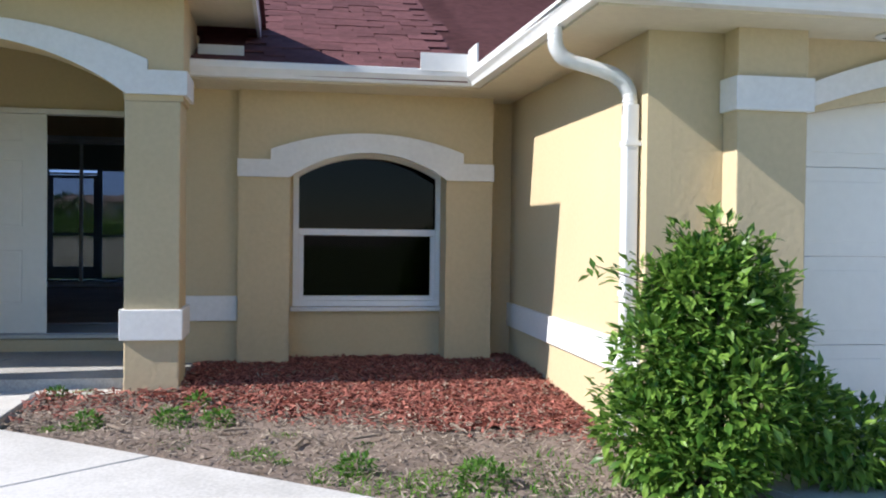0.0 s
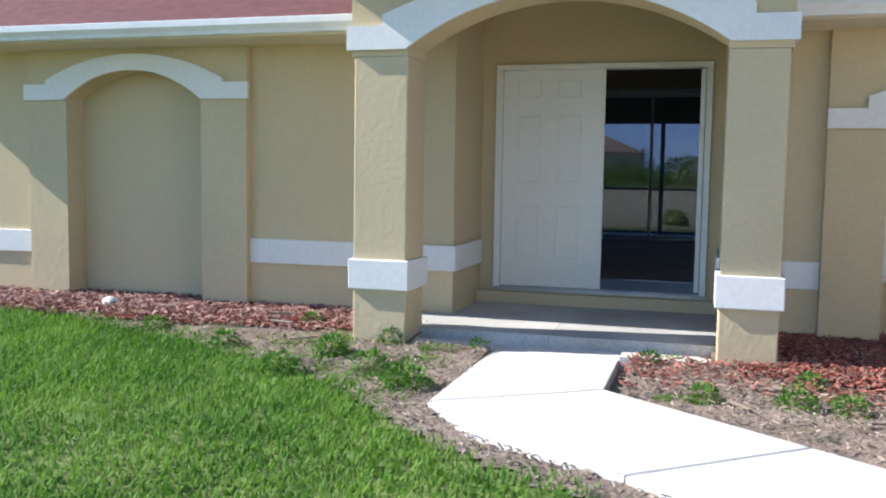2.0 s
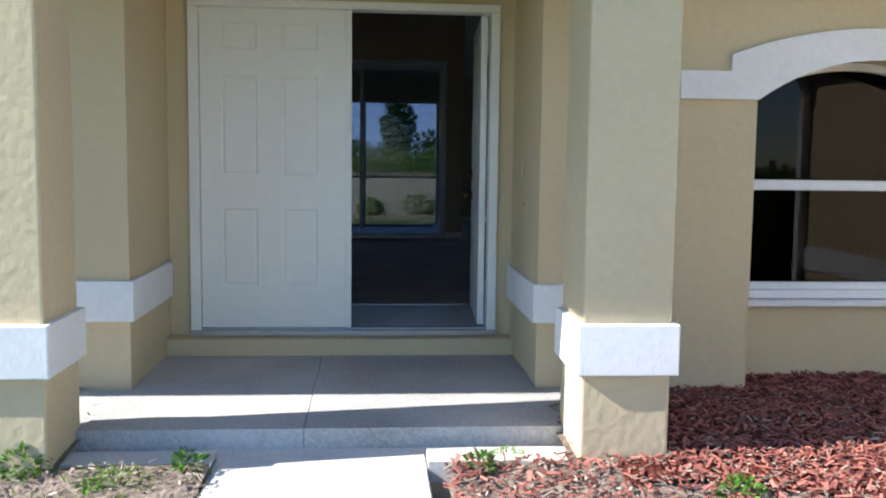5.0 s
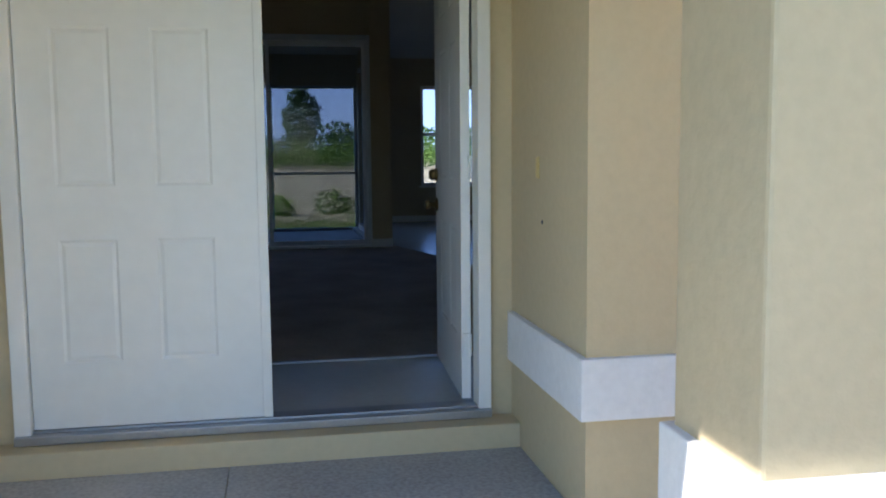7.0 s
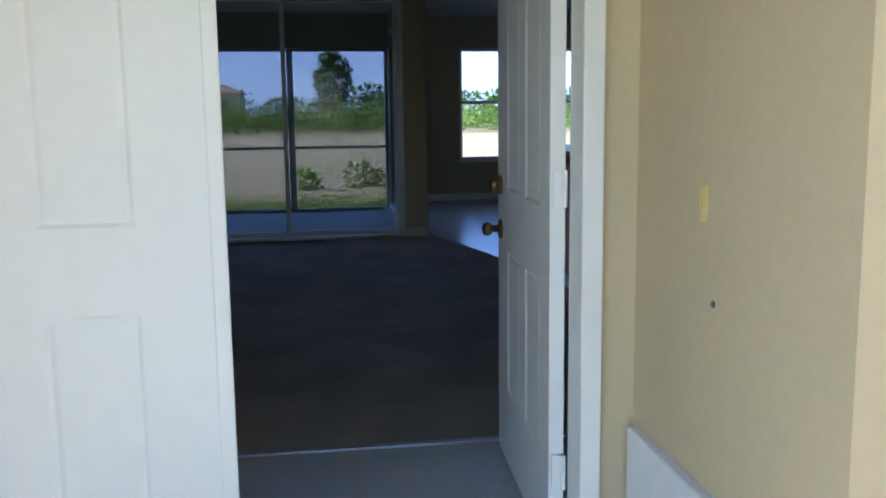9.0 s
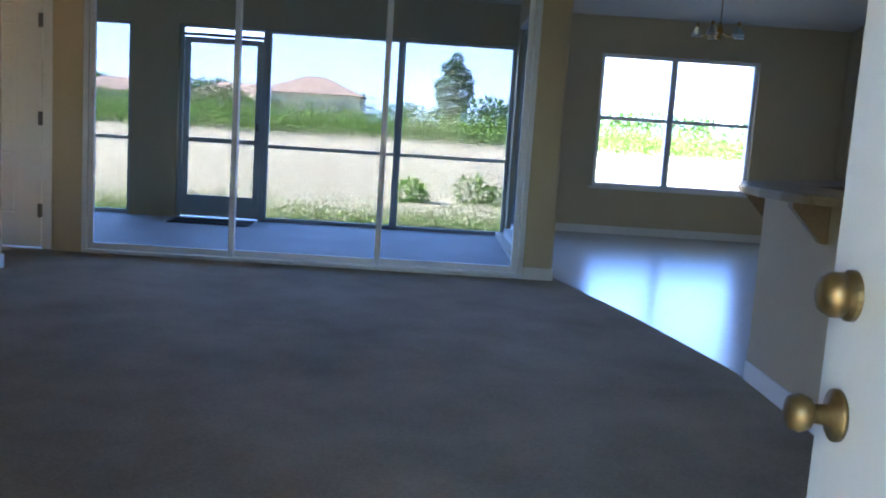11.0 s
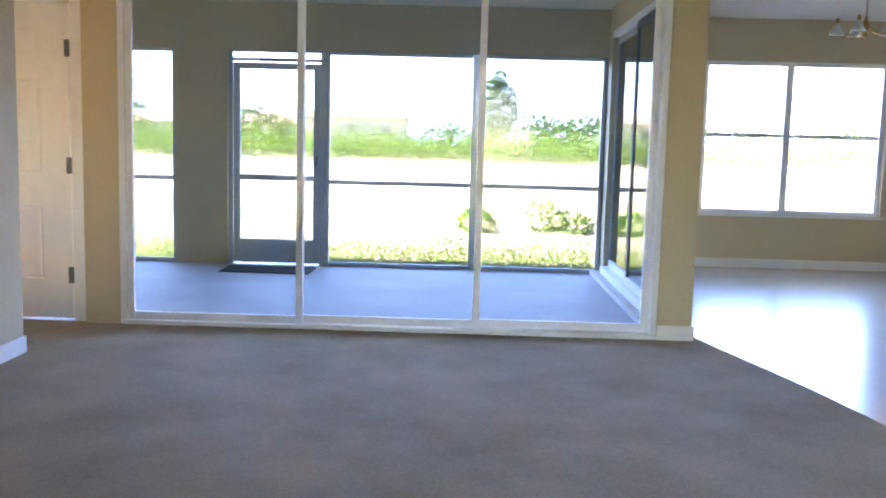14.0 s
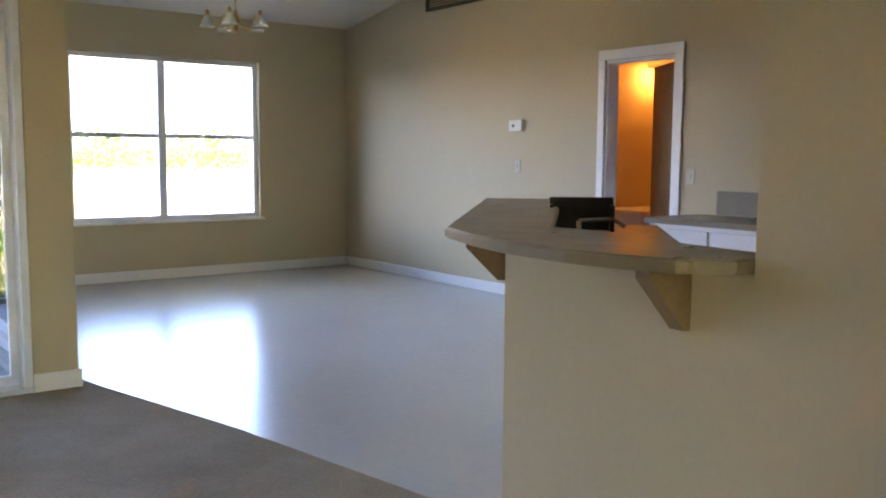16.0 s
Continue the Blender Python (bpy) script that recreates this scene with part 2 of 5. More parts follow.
def rod(bm, p, q, r, r2=None, n=10):
    """A round bar from p to q."""
    p, q = Vector(p), Vector(q)
    d = q - p
    m = Matrix.Translation((p + q) / 2) @ d.to_track_quat("Z", "Y").to_matrix().to_4x4()
    bmesh.ops.create_cone(bm, cap_ends=True, segments=n, radius1=r, radius2=r if r2 is None else r2, depth=d.length, matrix=m)
    return bm


def lathe(bm, prof, at, axis="z", n=20):
    """Turned shape: prof of (radius, height) round an axis through at."""
    rings = []
    for r, h in prof:
        ring = []
        for i in range(n):
            a = 2 * math.pi * i / n
            u, w = r * math.cos(a), r * math.sin(a)
            o = (u, w, h) if axis == "z" else (h, u, w) if axis == "x" else (u, h, w)
            ring.append(bm.verts.new(Vector(at) + Vector(o)))
        rings.append(ring)
    for a, b in zip(rings, rings[1:]):
        for i in range(n):
            bm.faces.new((a[i], a[(i + 1) % n], b[(i + 1) % n], b[i]))
    bm.faces.new(rings[0][::-1]), bm.faces.new(rings[-1])
    bmesh.ops.recalc_face_normals(bm, faces=bm.faces[:])
    return bm


def sweep(bm, path, prof):
    """prof: list of (side, up) swept along a path of points, side being level and to the right of the way."""
    rings = []
    pts = [Vector(p) for p in path]
    for i, p in enumerate(pts):
        d = (pts[min(i + 1, len(pts) - 1)] - pts[max(i - 1, 0)]).normalized()
        d1 = (pts[i] - pts[i - 1]).normalized() if i else d
        d2 = (pts[i + 1] - pts[i]).normalized() if i < len(pts) - 1 else d
        k = 1 / max(0.35, math.cos(d1.angle(d2) / 2)) if d1.length and d2.length else 1
        s = d.cross(Vector((0, 0, 1))).normalized()
        rings.append([bm.verts.new(p + s * a * k + Vector((0, 0, b))) for a, b in prof])
    n = len(prof)
    for a, b in zip(rings, rings[1:]):
        for i in range(n):
            bm.faces.new((a[i], a[(i + 1) % n], b[(i + 1) % n], b[i]))
    bm.faces.new(rings[0]), bm.faces.new(rings[-1][::-1])
    bmesh.ops.recalc_face_normals(bm, faces=bm.faces[:])
    return bm


def obj(name, bm, material, smooth=False):
    me = bpy.data.meshes.new(name)
    bm.to_mesh(me)
    bm.free()
    me.materials.append(material)
    if smooth:
        me.polygons.foreach_set("use_smooth", [True] * len(me.polygons))
    return new(name, me)


def part(name, bm, material, parent, label="", smooth=False):
    ob = obj(name, bm, material, smooth)
    ob.parent = parent
    if label:
        ob["label"] = label
    return ob


def holder(name, label, category, at=(0, 0, 0), group="", kind=""):
    ob = new(name)
    ob.location = at
    return tagged(ob, label, category, group, kind)


def structure(name, bm, material, label, category, smooth=False):
    return tagged(obj(name, bm, material, smooth), label, category, kind="structure")


def raw(name, verts, faces, material):
    me = bpy.data.meshes.new(name)
    me.from_pydata(verts, [], faces)
    me.materials.append(material)
    return new(name, me)


def arch_curve(x0, x1, z0, rise, n=20):
    """Points of a flat arch from x0 to x1 whose ends are at z0."""
    w = (x1 - x0) / 2
    r = (w * w + rise * rise) / (2 * rise)
    c = (x0 + x1) / 2
    return [(x0 + (x1 - x0) * i / n, z0 + rise - r + math.sqrt(max(0, r * r - (x0 + (x1 - x0) * i / n - c) ** 2))) for i in range(n + 1)]


def arch_wall(x0, x1, z0, z1, a0, a1, spring, rise):
    """A wall's outline with an arched opening from its foot."""
    return [(x0, z0), (a0, z0)] + arch_curve(a0, a1, spring, rise) + [(a1, z0), (x1, z0), (x1, z1), (x0, z1)]


def arch_trim(x0, x1, a0, a1, spring, rise, lo, hi, step_in, step_up, thick):
    """The white band: blocks at both ends, stepping up into the arch."""
    inner = arch_curve(a0, a1, spring, rise)
    outer = arch_curve(x0 + step_in, x1 - step_in, hi + step_up, rise + thick - (hi + step_up - spring))
    return [(x0, lo), (a0, lo)] + inner + [(a1, lo), (x1, lo), (x1, hi), (x1 - step_in, hi)] + outer[::-1] + [(x0 + step_in, hi), (x0, hi)]


# ---- ground ----
def far_rise(y):
    """The field beyond the house climbs gently towards the brush and the trees."""
    return min(1.0, max(0.0, (y - 30) / 60))


def ground_z(x, y):
    """The ground: nearly level, rising a little to the house front, falling to the field behind."""
    front = 0.09 * min(1, max(0, (y + 2.9) / 1.3))
    return front - 0.03 + 0.012 * noise.noise((x * 0.7, y * 0.7, 0))


gx = sorted(set([-1500, -500, -200, -90, -50] + list(np.arange(-30, 30.01, 0.75)) + [50, 90, 200, 500, 1500]))
gy = sorted(set([-1500, -400, -120, -60, -40] + list(np.arange(-26, 40.01, 0.75)) + [50, 60, 70, 80, 90, 100, 160, 300, 700, 2500]))
verts = [(x, y, -0.04 + 0.06 * min(1, max(0, (y - 2) / 3)) + far_rise(y)) for y in gy for x in gx]
w = len(gx)
faces = [(j * w + i, j * w + i + 1, (j + 1) * w + i + 1, (j + 1) * w + i) for j in range(len(gy) - 1) for i in range(w - 1)]
GROUND = surface("turf and sandy field", (0.33, 0.29, 0.235), (0.23, 0.21, 0.15), 0.35, 6, 1.0, bump=0.6, bump_scale=12, dist=0.04, spec=0.1)
ground = tagged(raw("ground", verts, faces, GROUND), "dry sandy field with thin turf", "ground", kind="structure")

# lawn sheet in front, with the bed's edge running along the walk
LAWN_X = (-9.0, -5.6, -4.4, -2.95, -1.9, -1.45, -0.78, -0.36, 0.29, 0.75, 2.2)
LAWN_Y = (-1.75, -1.8, -1.85, -2.3, -2.72, -3.05, -3.74, -4.15, -4.6, -4.85, -6.1)


def lawn_edge(x):
    return float(np.interp(x, LAWN_X, LAWN_Y))


# Beyond x 3.2 it is out of view, added to lessen ground bounce.
lawn = prism([(-60, -60), (60, -60), (60, -7.2), (3.2, -7.2)] + [(x, y) for x, y in zip(LAWN_X[::-1], LAWN_Y[::-1])] + [(-40, -1.9)], -0.2, -0.012)
structure("lawn_soil", lawn, surface("lawn soil", (0.10, 0.15, 0.03), (0.17, 0.17, 0.07), 2, 30, 1.0, bump=0.6, bump_scale=30, dist=0.02), "green lawn turf along the walk, with an unseen stretch against bounce light", "lawn")


def height_sheet(name, inside, x0, x1, y0, y1, lift, material, label, category, step=0.09, amp=0.02):
    xs, ys = np.arange(x0, x1 + 1e-6, step), np.arange(y0, y1 + 1e-6, step)
    vs, fs, idx = [], [], {}
    for j, y in enumerate(ys):
        for i, x in enumerate(xs):
            idx[i, j] = len(vs)
            vs.append((x, y, ground_z(x, y) + lift + amp * noise.noise((x * 5, y * 5, 3))))
    for j in range(len(ys) - 1):
        for i in range(len(xs) - 1):
            if inside((xs[i] + xs[i + 1]) / 2, (ys[j] + ys[j + 1]) / 2):
                fs.append((idx[i, j], idx[i + 1, j], idx[i + 1, j + 1], idx[i, j + 1]))
    ob = raw(name, vs, fs, material)
    return tagged(ob, label, category, kind="structure")


def walk_edge(x):
    """The bed-side edge of the walk, for x right of the porch path."""
    return -2.98 - 0.80 * (x - 0.40) if x > 0.40 else -2.98


def in_right_bed(x, y):
    return 0.44 < x < 4.4 and not (x < 0.47 and y > -3.0) and walk_edge(x) + 0.03 < y < -0.7 and not (x < 1.07 and y > -2.09) and not (x < 1.47 and y > -1.4)


def in_left_bed(x, y):
    if x > -0.52:
        return x < 1.4 and lawn_edge(x) - 0.12 < y < float(np.interp(x, (-0.54, -0.17, 0.27, 0.66, 2.05), (-3.64, -4.14, -4.40, -4.58, -5.72)))
    return x > -9 and lawn_edge(x) - 0.12 < y < -0.75 and not (x > -1.2 and y > -2.09)


height_sheet("soil_bed", in_right_bed, 0.4, 4.4, -5.6, -0.7, 0.035, SOIL, "grey sandy soil bed littered with bark", "soil")
height_sheet("soil_bed_left", in_left_bed, -9, 1.4, -5.3, -0.75, 0.03, SOIL, "dry sandy soil strip before the wall", "soil")


def mulch_here(x, y):
    """How thickly red mulch lies at a place."""
    if x > 0:
        return max(0, min(1, (y + 2.9 + 0.42 * (x - 1.5)) / 1.2)) * (1 if x > 1.47 or y < -2.15 else 0.3) if x > 1.2 else max(0, min(0.35, (y + 2.9)))
    return max(0, min(1, (y + 2.15) / 0.5)) if x < -1.3 else 0.05


height_sheet("mulch_bed", lambda x, y: in_right_bed(x, y) and mulch_here(x, y) + 0.5 * noise.noise((x * 2, y * 2, 9)) > 0.45, 1.2, 4.4, -4.2, -0.7, 0.055, MULCHBED, "red bark mulch under the window", "mulch", 0.07, 0.03)
height_sheet("mulch_strip", lambda x, y: in_left_bed(x, y) and mulch_here(x, y) + 0.4 * noise.noise((x * 2, y * 2, 5)) > 0.4, -9, -1.5, -2.3, -0.75, 0.05, MULCHBED, "faded red mulch along the wall", "mulch", 0.07, 0.025)


def chips(name, count, where, lift, material, size, label):
    """Flat splinters lying about at random."""
    rng = random.Random(len(name) * 7 + count)
    vs, fs = [], []
    while len(fs) < count * 6:
        spot = where(rng)
        if spot is None:
            continue
        x, y = spot
        c = Vector((x, y, ground_z(x, y) + lift + rng.uniform(0, 0.025)))
        m = Euler((rng.gauss(0, 0.35), rng.gauss(0, 0.35), rng.uniform(0, 6.3))).to_matrix()
        a, b, h = rng.uniform(0.5, 1.6) * size, rng.uniform(0.15, 0.42) * size, 0.004
        k = len(vs)
        taper = rng.uniform(0.3, 1)
        for dx, dy, dz in ((-1, -1, 0), (1, -taper, 0), (1, taper, 0), (-1, 1, 0), (-1, -1, 1), (1, -taper, 1), (1, taper, 1), (-1, 1, 1)):
            vs.append(tuple(c + m @ Vector((dx * a / 2, dy * b / 2, dz * h))))
        fs += [tuple(k + i for i in f) for f in ((0, 3, 2, 1), (4, 5, 6, 7), (0, 1, 5, 4), (1, 2, 6, 5), (2, 3, 7, 6), (3, 0, 4, 7))]
    return tagged(raw(name, vs, fs, material), label, "mulch", kind="stuff")


def spot_right(rng):
    x, y = rng.uniform(0.45, 4.38), rng.uniform(-5.3, -0.75)
    return (x, y) if in_right_bed(x, y) and rng.random() < mulch_here(x, y) else None


def spot_right_dry(rng):
    x, y = rng.uniform(0.45, 4.38), rng.uniform(-5.4, -1.2)
    return (x, y) if in_right_bed(x, y) and rng.random() > 0.5 * mulch_here(x, y) else None


def spot_left(rng):
    x, y = rng.uniform(-8, -1.4), rng.uniform(-2.4, -0.8)
    return (x, y) if in_left_bed(x, y) and rng.random() < mulch_here(x, y) else None


def spot_left_dry(rng):
    x, y = rng.uniform(-6, 1.3), rng.uniform(-5.2, -1.2)
    return (x, y) if in_left_bed(x, y) else None


chips("mulch_chips", 14000, spot_right, 0.05, MULCH, 0.045, "loose red bark mulch chips")
chips("mulch_chips_left", 5500, spot_left, 0.045, FADED, 0.05, "loose faded red mulch chips")
chips("bark_litter", 4200, spot_right_dry, 0.055, DRYCHIP, 0.032, "dry bark and leaf litter on soil")
chips("bark_litter_left", 3200, spot_left_dry, 0.035, DRYCHIP, 0.03, "dry bark and leaf litter on soil")


def blades(name, count, where, material, tall, label, category="grass", wide=0.006, lean=0.5, base=None):
    """Bent blades standing on the ground, too many to count."""
    rng = random.Random(count + len(name))
    vs, fs = [], []
    n = 0
    while n < count:
        spot = where(rng)
        if spot is None:
            continue
        x, y, h = spot
        n += 1
        z = (base if base is not None else ground_z(x, y)) - 0.01
        a = rng.uniform(0, 6.283)
        d = Vector((math.cos(a), math.sin(a), 0))
        s = Vector((-d.y, d.x, 0)) * wide * rng.uniform(0.6, 1.3)
        h *= tall * rng.uniform(0.55, 1.25)
        bend = rng.uniform(0.1, 1) * lean * h
        p = Vector((x, y, z))
        q = p + d * bend * 0.3 + Vector((0, 0, h * 0.6))
        r = p + d * bend + Vector((0, 0, h * rng.uniform(0.8, 1)))
        k = len(vs)
        vs += [tuple(p - s), tuple(p + s), tuple(q + s * 0.8), tuple(q - s * 0.8), tuple(r)]
        fs += [(k, k + 1, k + 2, k + 3), (k + 3, k + 2, k + 4)]
    return tagged(raw(name, vs, fs, material), label, category, kind="stuff")


def spot_lawn(rng):
    x = rng.uniform(-7.5, 1.2)
    y = rng.uniform(-8.2, -1.8)
    e = lawn_edge(x) + 0.25 * noise.noise((x * 1.6, y * 1.6, 2))
    return (x, y, 1) if y < e and rng.random() < min(1, (e - y) * 3 + 0.15) else None


blades("lawn_grass", 150000, spot_lawn, GRASS, 0.085, "bright green lawn of short uneven grass", "lawn", 0.006, 0.8)


def tuft_spots(rows):
    def pick(rng):
        x, y, r, h = rows[rng.randrange(len(rows))]
        a, d = rng.uniform(0, 6.283), r * math.sqrt(rng.random())
        return x + d * math.cos(a), y + d * math.sin(a), h
    return pick


rng0 = random.Random(4)
tufts = [(1.66, -2.98, 0.26, 0.8), (1.64, -2.52, 0.14, 0.6), (0.98, -2.96, 0.12, 0.8), (3.58, -4.8, 0.2, 0.9), (2.2, -3.35, 0.1, 0.6), (2.75, -4.6, 0.22, 0.9), (3.25, -4.6, 0.35, 0.9), (2.9, -3.2, 0.12, 0.5), (3.7, -4.3, 0.3, 0.9)]
tufts += [(2.05, -3.85, 0.14, 0.8), (2.5, -4.35, 0.16, 0.9), (3.0, -4.75, 0.25, 1.0)] + [(rng0.uniform(0.6, 4), 0, rng0.uniform(0.04, 0.12), rng0.uniform(0.35, 0.7)) for i in range(34)]
tufts = [(x, (walk_edge(x) + rng0.uniform(0.1, 1.3)) if y == 0 else y, r, h) for x, y, r, h in tufts]
blades("weed_tufts", 9500, tuft_spots(tufts), GRASS, 0.095, "green weed tufts growing through the litter", "weeds", 0.006, 0.9)
ltufts = [(-1.6, -2.55, 0.16, 0.8), (-1.16, -2.92, 0.18, 0.8), (-0.78, -3.25, 0.20, 0.8), (-1.3, -2.12, 0.12, 0.7), (-1.9, -2.9, 0.2, 0.8), (-1.3, -3.3, 0.22, 0.9), (-2.4, -2.6, 0.2, 0.7), (-0.9, -2.2, 0.1, 0.6)]
ltufts += [(rng0.uniform(-3.2, -0.7), rng0.uniform(-3.2, -2.2), rng0.uniform(0.05, 0.14), rng0.uniform(0.4, 0.8)) for i in range(22)]
blades("weed_tufts_left", 6200, tuft_spots(ltufts), GRASS, 0.095, "green weed tufts before the column", "weeds", 0.006, 0.9)
def spot_thin(rng):
    x, y = rng.uniform(-7, -0.7), rng.uniform(-3.6, -1.55)
    k = noise.noise((x * 1.4, y * 1.4, 7)) + 0.5 - max(0, y + 2.1)
    return (x, y, rng.uniform(0.5, 1)) if in_left_bed(x, y) and rng.random() < k * k else None


blades("thin_grass", 8000, spot_thin, GRASS, 0.075, "thin green grass straggling over the soil", "grass", 0.005, 0.9)
blades("dry_grass", 9000, lambda rng: (lambda p: (p[0], p[1], 1) if p else None)(spot_left_dry(rng)), DRYGRASS, 0.05, "thin dry grass over sandy soil", "grass", 0.004, 1.0)

# ---- walk and porch ----
walkway = holder("walkway", "pale sunlit concrete walk in jointed slabs", "walk", kind="structure")
slabs = [[(-0.54, -1.87), (0.40, -1.87), (0.40, -2.98), (0.10, -3.20), (-0.54, -3.62)],
         [(-0.54, -3.635), (0.10, -3.215), (0.40, -2.995), (1.50, -3.86), (0.66, -4.58), (0.27, -4.40), (-0.17, -4.14)],
         [(1.51, -3.87), (2.95, -5.04), (2.05, -5.72), (0.67, -4.59)],
         [(2.96, -5.05), (5.2, -6.6), (4.2, -7.5), (2.06, -5.73)]]
for s in slabs:
    bm = prism(s, -0.12, 0.03)
    bmesh.ops.bevel(bm, geom=[e for e in bm.edges if abs(e.verts[0].co.z - e.verts[1].co.z) < 1e-6 and e.verts[0].co.z > 0], offset=0.008, segments=1, affect="EDGES")
    part("slab", bm, CONCRETE, walkway)
drive = prism([(4.45, -4.2), (12, -4.2), (12, -20), (6, -20), (5.25, -6.2), (4.7, -5.0)], -0.15, 0.0)
structure("driveway", drive, CONCRETE, "pale concrete drive before the garage", "driveway")

porch = holder("porch_floor", "grey stained concrete porch slab", "porch", kind="structure")
part("slab", prism([(-1.60, -1.76), (-0.162, -1.76), (-0.162, -0.16), (-1.14, -0.16), (-1.14, -1.02), (-1.60, -1.02)], -0.1, 0.12), SLABCON, porch)
part("slab", prism([(-0.158, -1.76), (1.45, -1.76), (1.45, -1.02), (1.068, -1.02), (1.068, -0.16), (-0.158, -0.16)], -0.1, 0.12), SLABCON, porch)
part("lip", boxes((-1.19, 1.06, -1.865, -1.763, -0.1, 0.025), (-1.19, -0.545, -2.06, -1.866, -0.1, 0.055), (0.405, 1.06, -2.06, -1.866, -0.1, 0.055)), CONCRETE, porch)
part("door_step", boxes((-1.143, 1.070, -0.157, 0.0, -0.05, 0.225), bevel=0.006), SMOOTH, porch, "tan stuccoed step under the threshold")

# ---- house outside ----
WALLY = -0.98
TOP = 2.52
structure("wall_front_left", boxes((-6.75, -5.49, WALLY, 0.12, -0.2, TOP), (-3.10, -1.64, WALLY, 0.12, -0.2, 2.74), (-1.64, -1.145, WALLY, 0.12, -0.2, 2.92), (-5.49, -3.10, -0.80, 0.12, -0.2, TOP)), SMOOTH, "tan stucco front wall", "wall")
structure("wall_entry_right", boxes((1.072, 1.475, WALLY, 0.12, -0.2, 2.92), (1.475, 1.818, WALLY, 0.12, -0.2, 2.74)), SMOOTH, "tan stucco wall beside the entry", "wall")
structure("wall_entry", boxes((-1.145, 1.072, 0.0, 0.12, 2.375, 3.4)), SMOOTH, "tan stucco wall over the entry doors", "wall")
for name, x0, x1 in (("wall_entry_side_left", -1.145, -1.013), ("wall_entry_side_right", 0.975, 1.072)):
    structure(name, boxes((x0, x1, 0.0, 0.12, -0.2, 2.375)), SMOOTH, "tan stucco wall strip beside the door frame", "wall")
# window bay: thick arched surround and the wall round the window
structure("window_surround", prism(arch_wall(1.82, 4.048, -0.1, TOP, 2.257, 3.63, 1.80, 0.19), -1.05, -0.745, "y"), STUCCO, "tan stucco arched window surround with pilasters", "wall")
bm = boxes((1.82, 4.3, -0.742, -0.60, -0.1, 0.575), (1.82, 2.283, -0.742, -0.60, 0.575, TOP), (3.645, 4.3, -0.742, -0.60, 0.575, TOP))
prism([(2.283, TOP)] + arch_curve(2.283, 3.645, 1.78, 0.20) + [(3.645, TOP)], -0.742, -0.60, "y", bm)
structure("wall_window", bm, SMOOTH, "tan stucco wall round the arched window", "wall")
structure("trim_window", prism(arch_trim(1.812, 4.058, 2.252, 3.635, 1.725, 0.225, 1.725, 1.875, 0.28, 0.09, 0.17), -1.085, -1.053, "y"), TRIM, "white stucco arch band over the window", "trim")
structure("niche_surround", prism(arch_wall(-5.49, -3.10, -0.1, TOP, -5.05, -3.57, 2.005, 0.26), -1.06, -0.803, "y"), STUCCO, "tan stucco arched blind niche with pilasters", "wall")
structure("trim_niche", prism(arch_trim(-5.515, -3.075, -5.06, -3.56, 1.99, 0.275, 1.99, 2.14, 0.26, 0.04, 0.15), -1.095, -1.063, "y"), TRIM, "white stucco arch band over the niche", "trim")


def band(name, *rows):
    structure(name, boxes(*rows, bevel=0.006), TRIM, "white stucco band round the wall", "trim")


band("trim_band_left", (-6.75, -5.515, -1.010, -0.977, 0.49, 0.71), (-3.095, -1.117, -1.010, -0.977, 0.49, 0.71), (-1.148, -1.117, -0.979, -0.03, 0.49, 0.71))
band("trim_band_right", (1.044, 1.815, -1.010, -0.977, 0.48, 0.695), (1.044, 1.075, -0.979, -0.03, 0.48, 0.695))

# portico
structure("portico_arch", prism(arch_wall(-1.64, 1.475, 2.2, 3.0, -1.195, 1.06, 2.27, 0.355), -2.12, -1.70, "y"), SMOOTH, "tan stucco arched portico front", "wall")
structure("portico_beam", boxes((-1.66, -1.25, -1.70, -0.98, 2.45, 3.06), (1.06, 1.46, -1.70, -0.98, 2.45, 3.06), (-1.25, -1.11, -0.98, 0.0, 2.921, 3.06), (1.09, 1.22, -0.98, 0.0, 2.921, 3.06), (-1.249, 1.059, -1.80, -1.70, 2.921, 3.06)), SMOOTH, "tan stucco portico side beam", "wall")
structure("ceiling_porch", boxes((-1.25, 1.22, -1.75, 0.0, 3.062, 3.12)), SMOOTH, "tan stucco porch ceiling", "ceiling")
structure("trim_portico", prism(arch_trim(-1.67, 1.505, -1.205, 1.07, 2.25, 0.37, 2.245, 2.42, 0.28, 0.075, 0.14), -2.155, -2.123, "y"), TRIM, "white stucco arch band on the portico", "trim")


def porch_column(x0, x1, label):
    col = holder("porch_column", label, "column", group="porch columns", kind="structure")
    bm = bmesh.new()
    box(bm, x0, x1, -2.117, -1.683, -0.1, 2.1995, bevel=0.012)
    part("shaft", bm, STUCCO, col)
    part("band", boxes((x0 - 0.028, x1 + 0.028, -2.152, -1.652, 0.452, 0.678), bevel=0.008), TRIM, col, "white stucco band")
    side = (x0 - 0.048, x0 - 0.021) if x0 < 0 else (x1 + 0.021, x1 + 0.048)
    part("capital", boxes((*side, -2.12, -1.652, 2.245, 2.42)), TRIM, col, "white stucco capital band")


porch_column(-1.62, -1.195, "square tan stucco porch column with white bands")
porch_column(1.062, 1.456, "square tan stucco porch column with white bands beside the window")

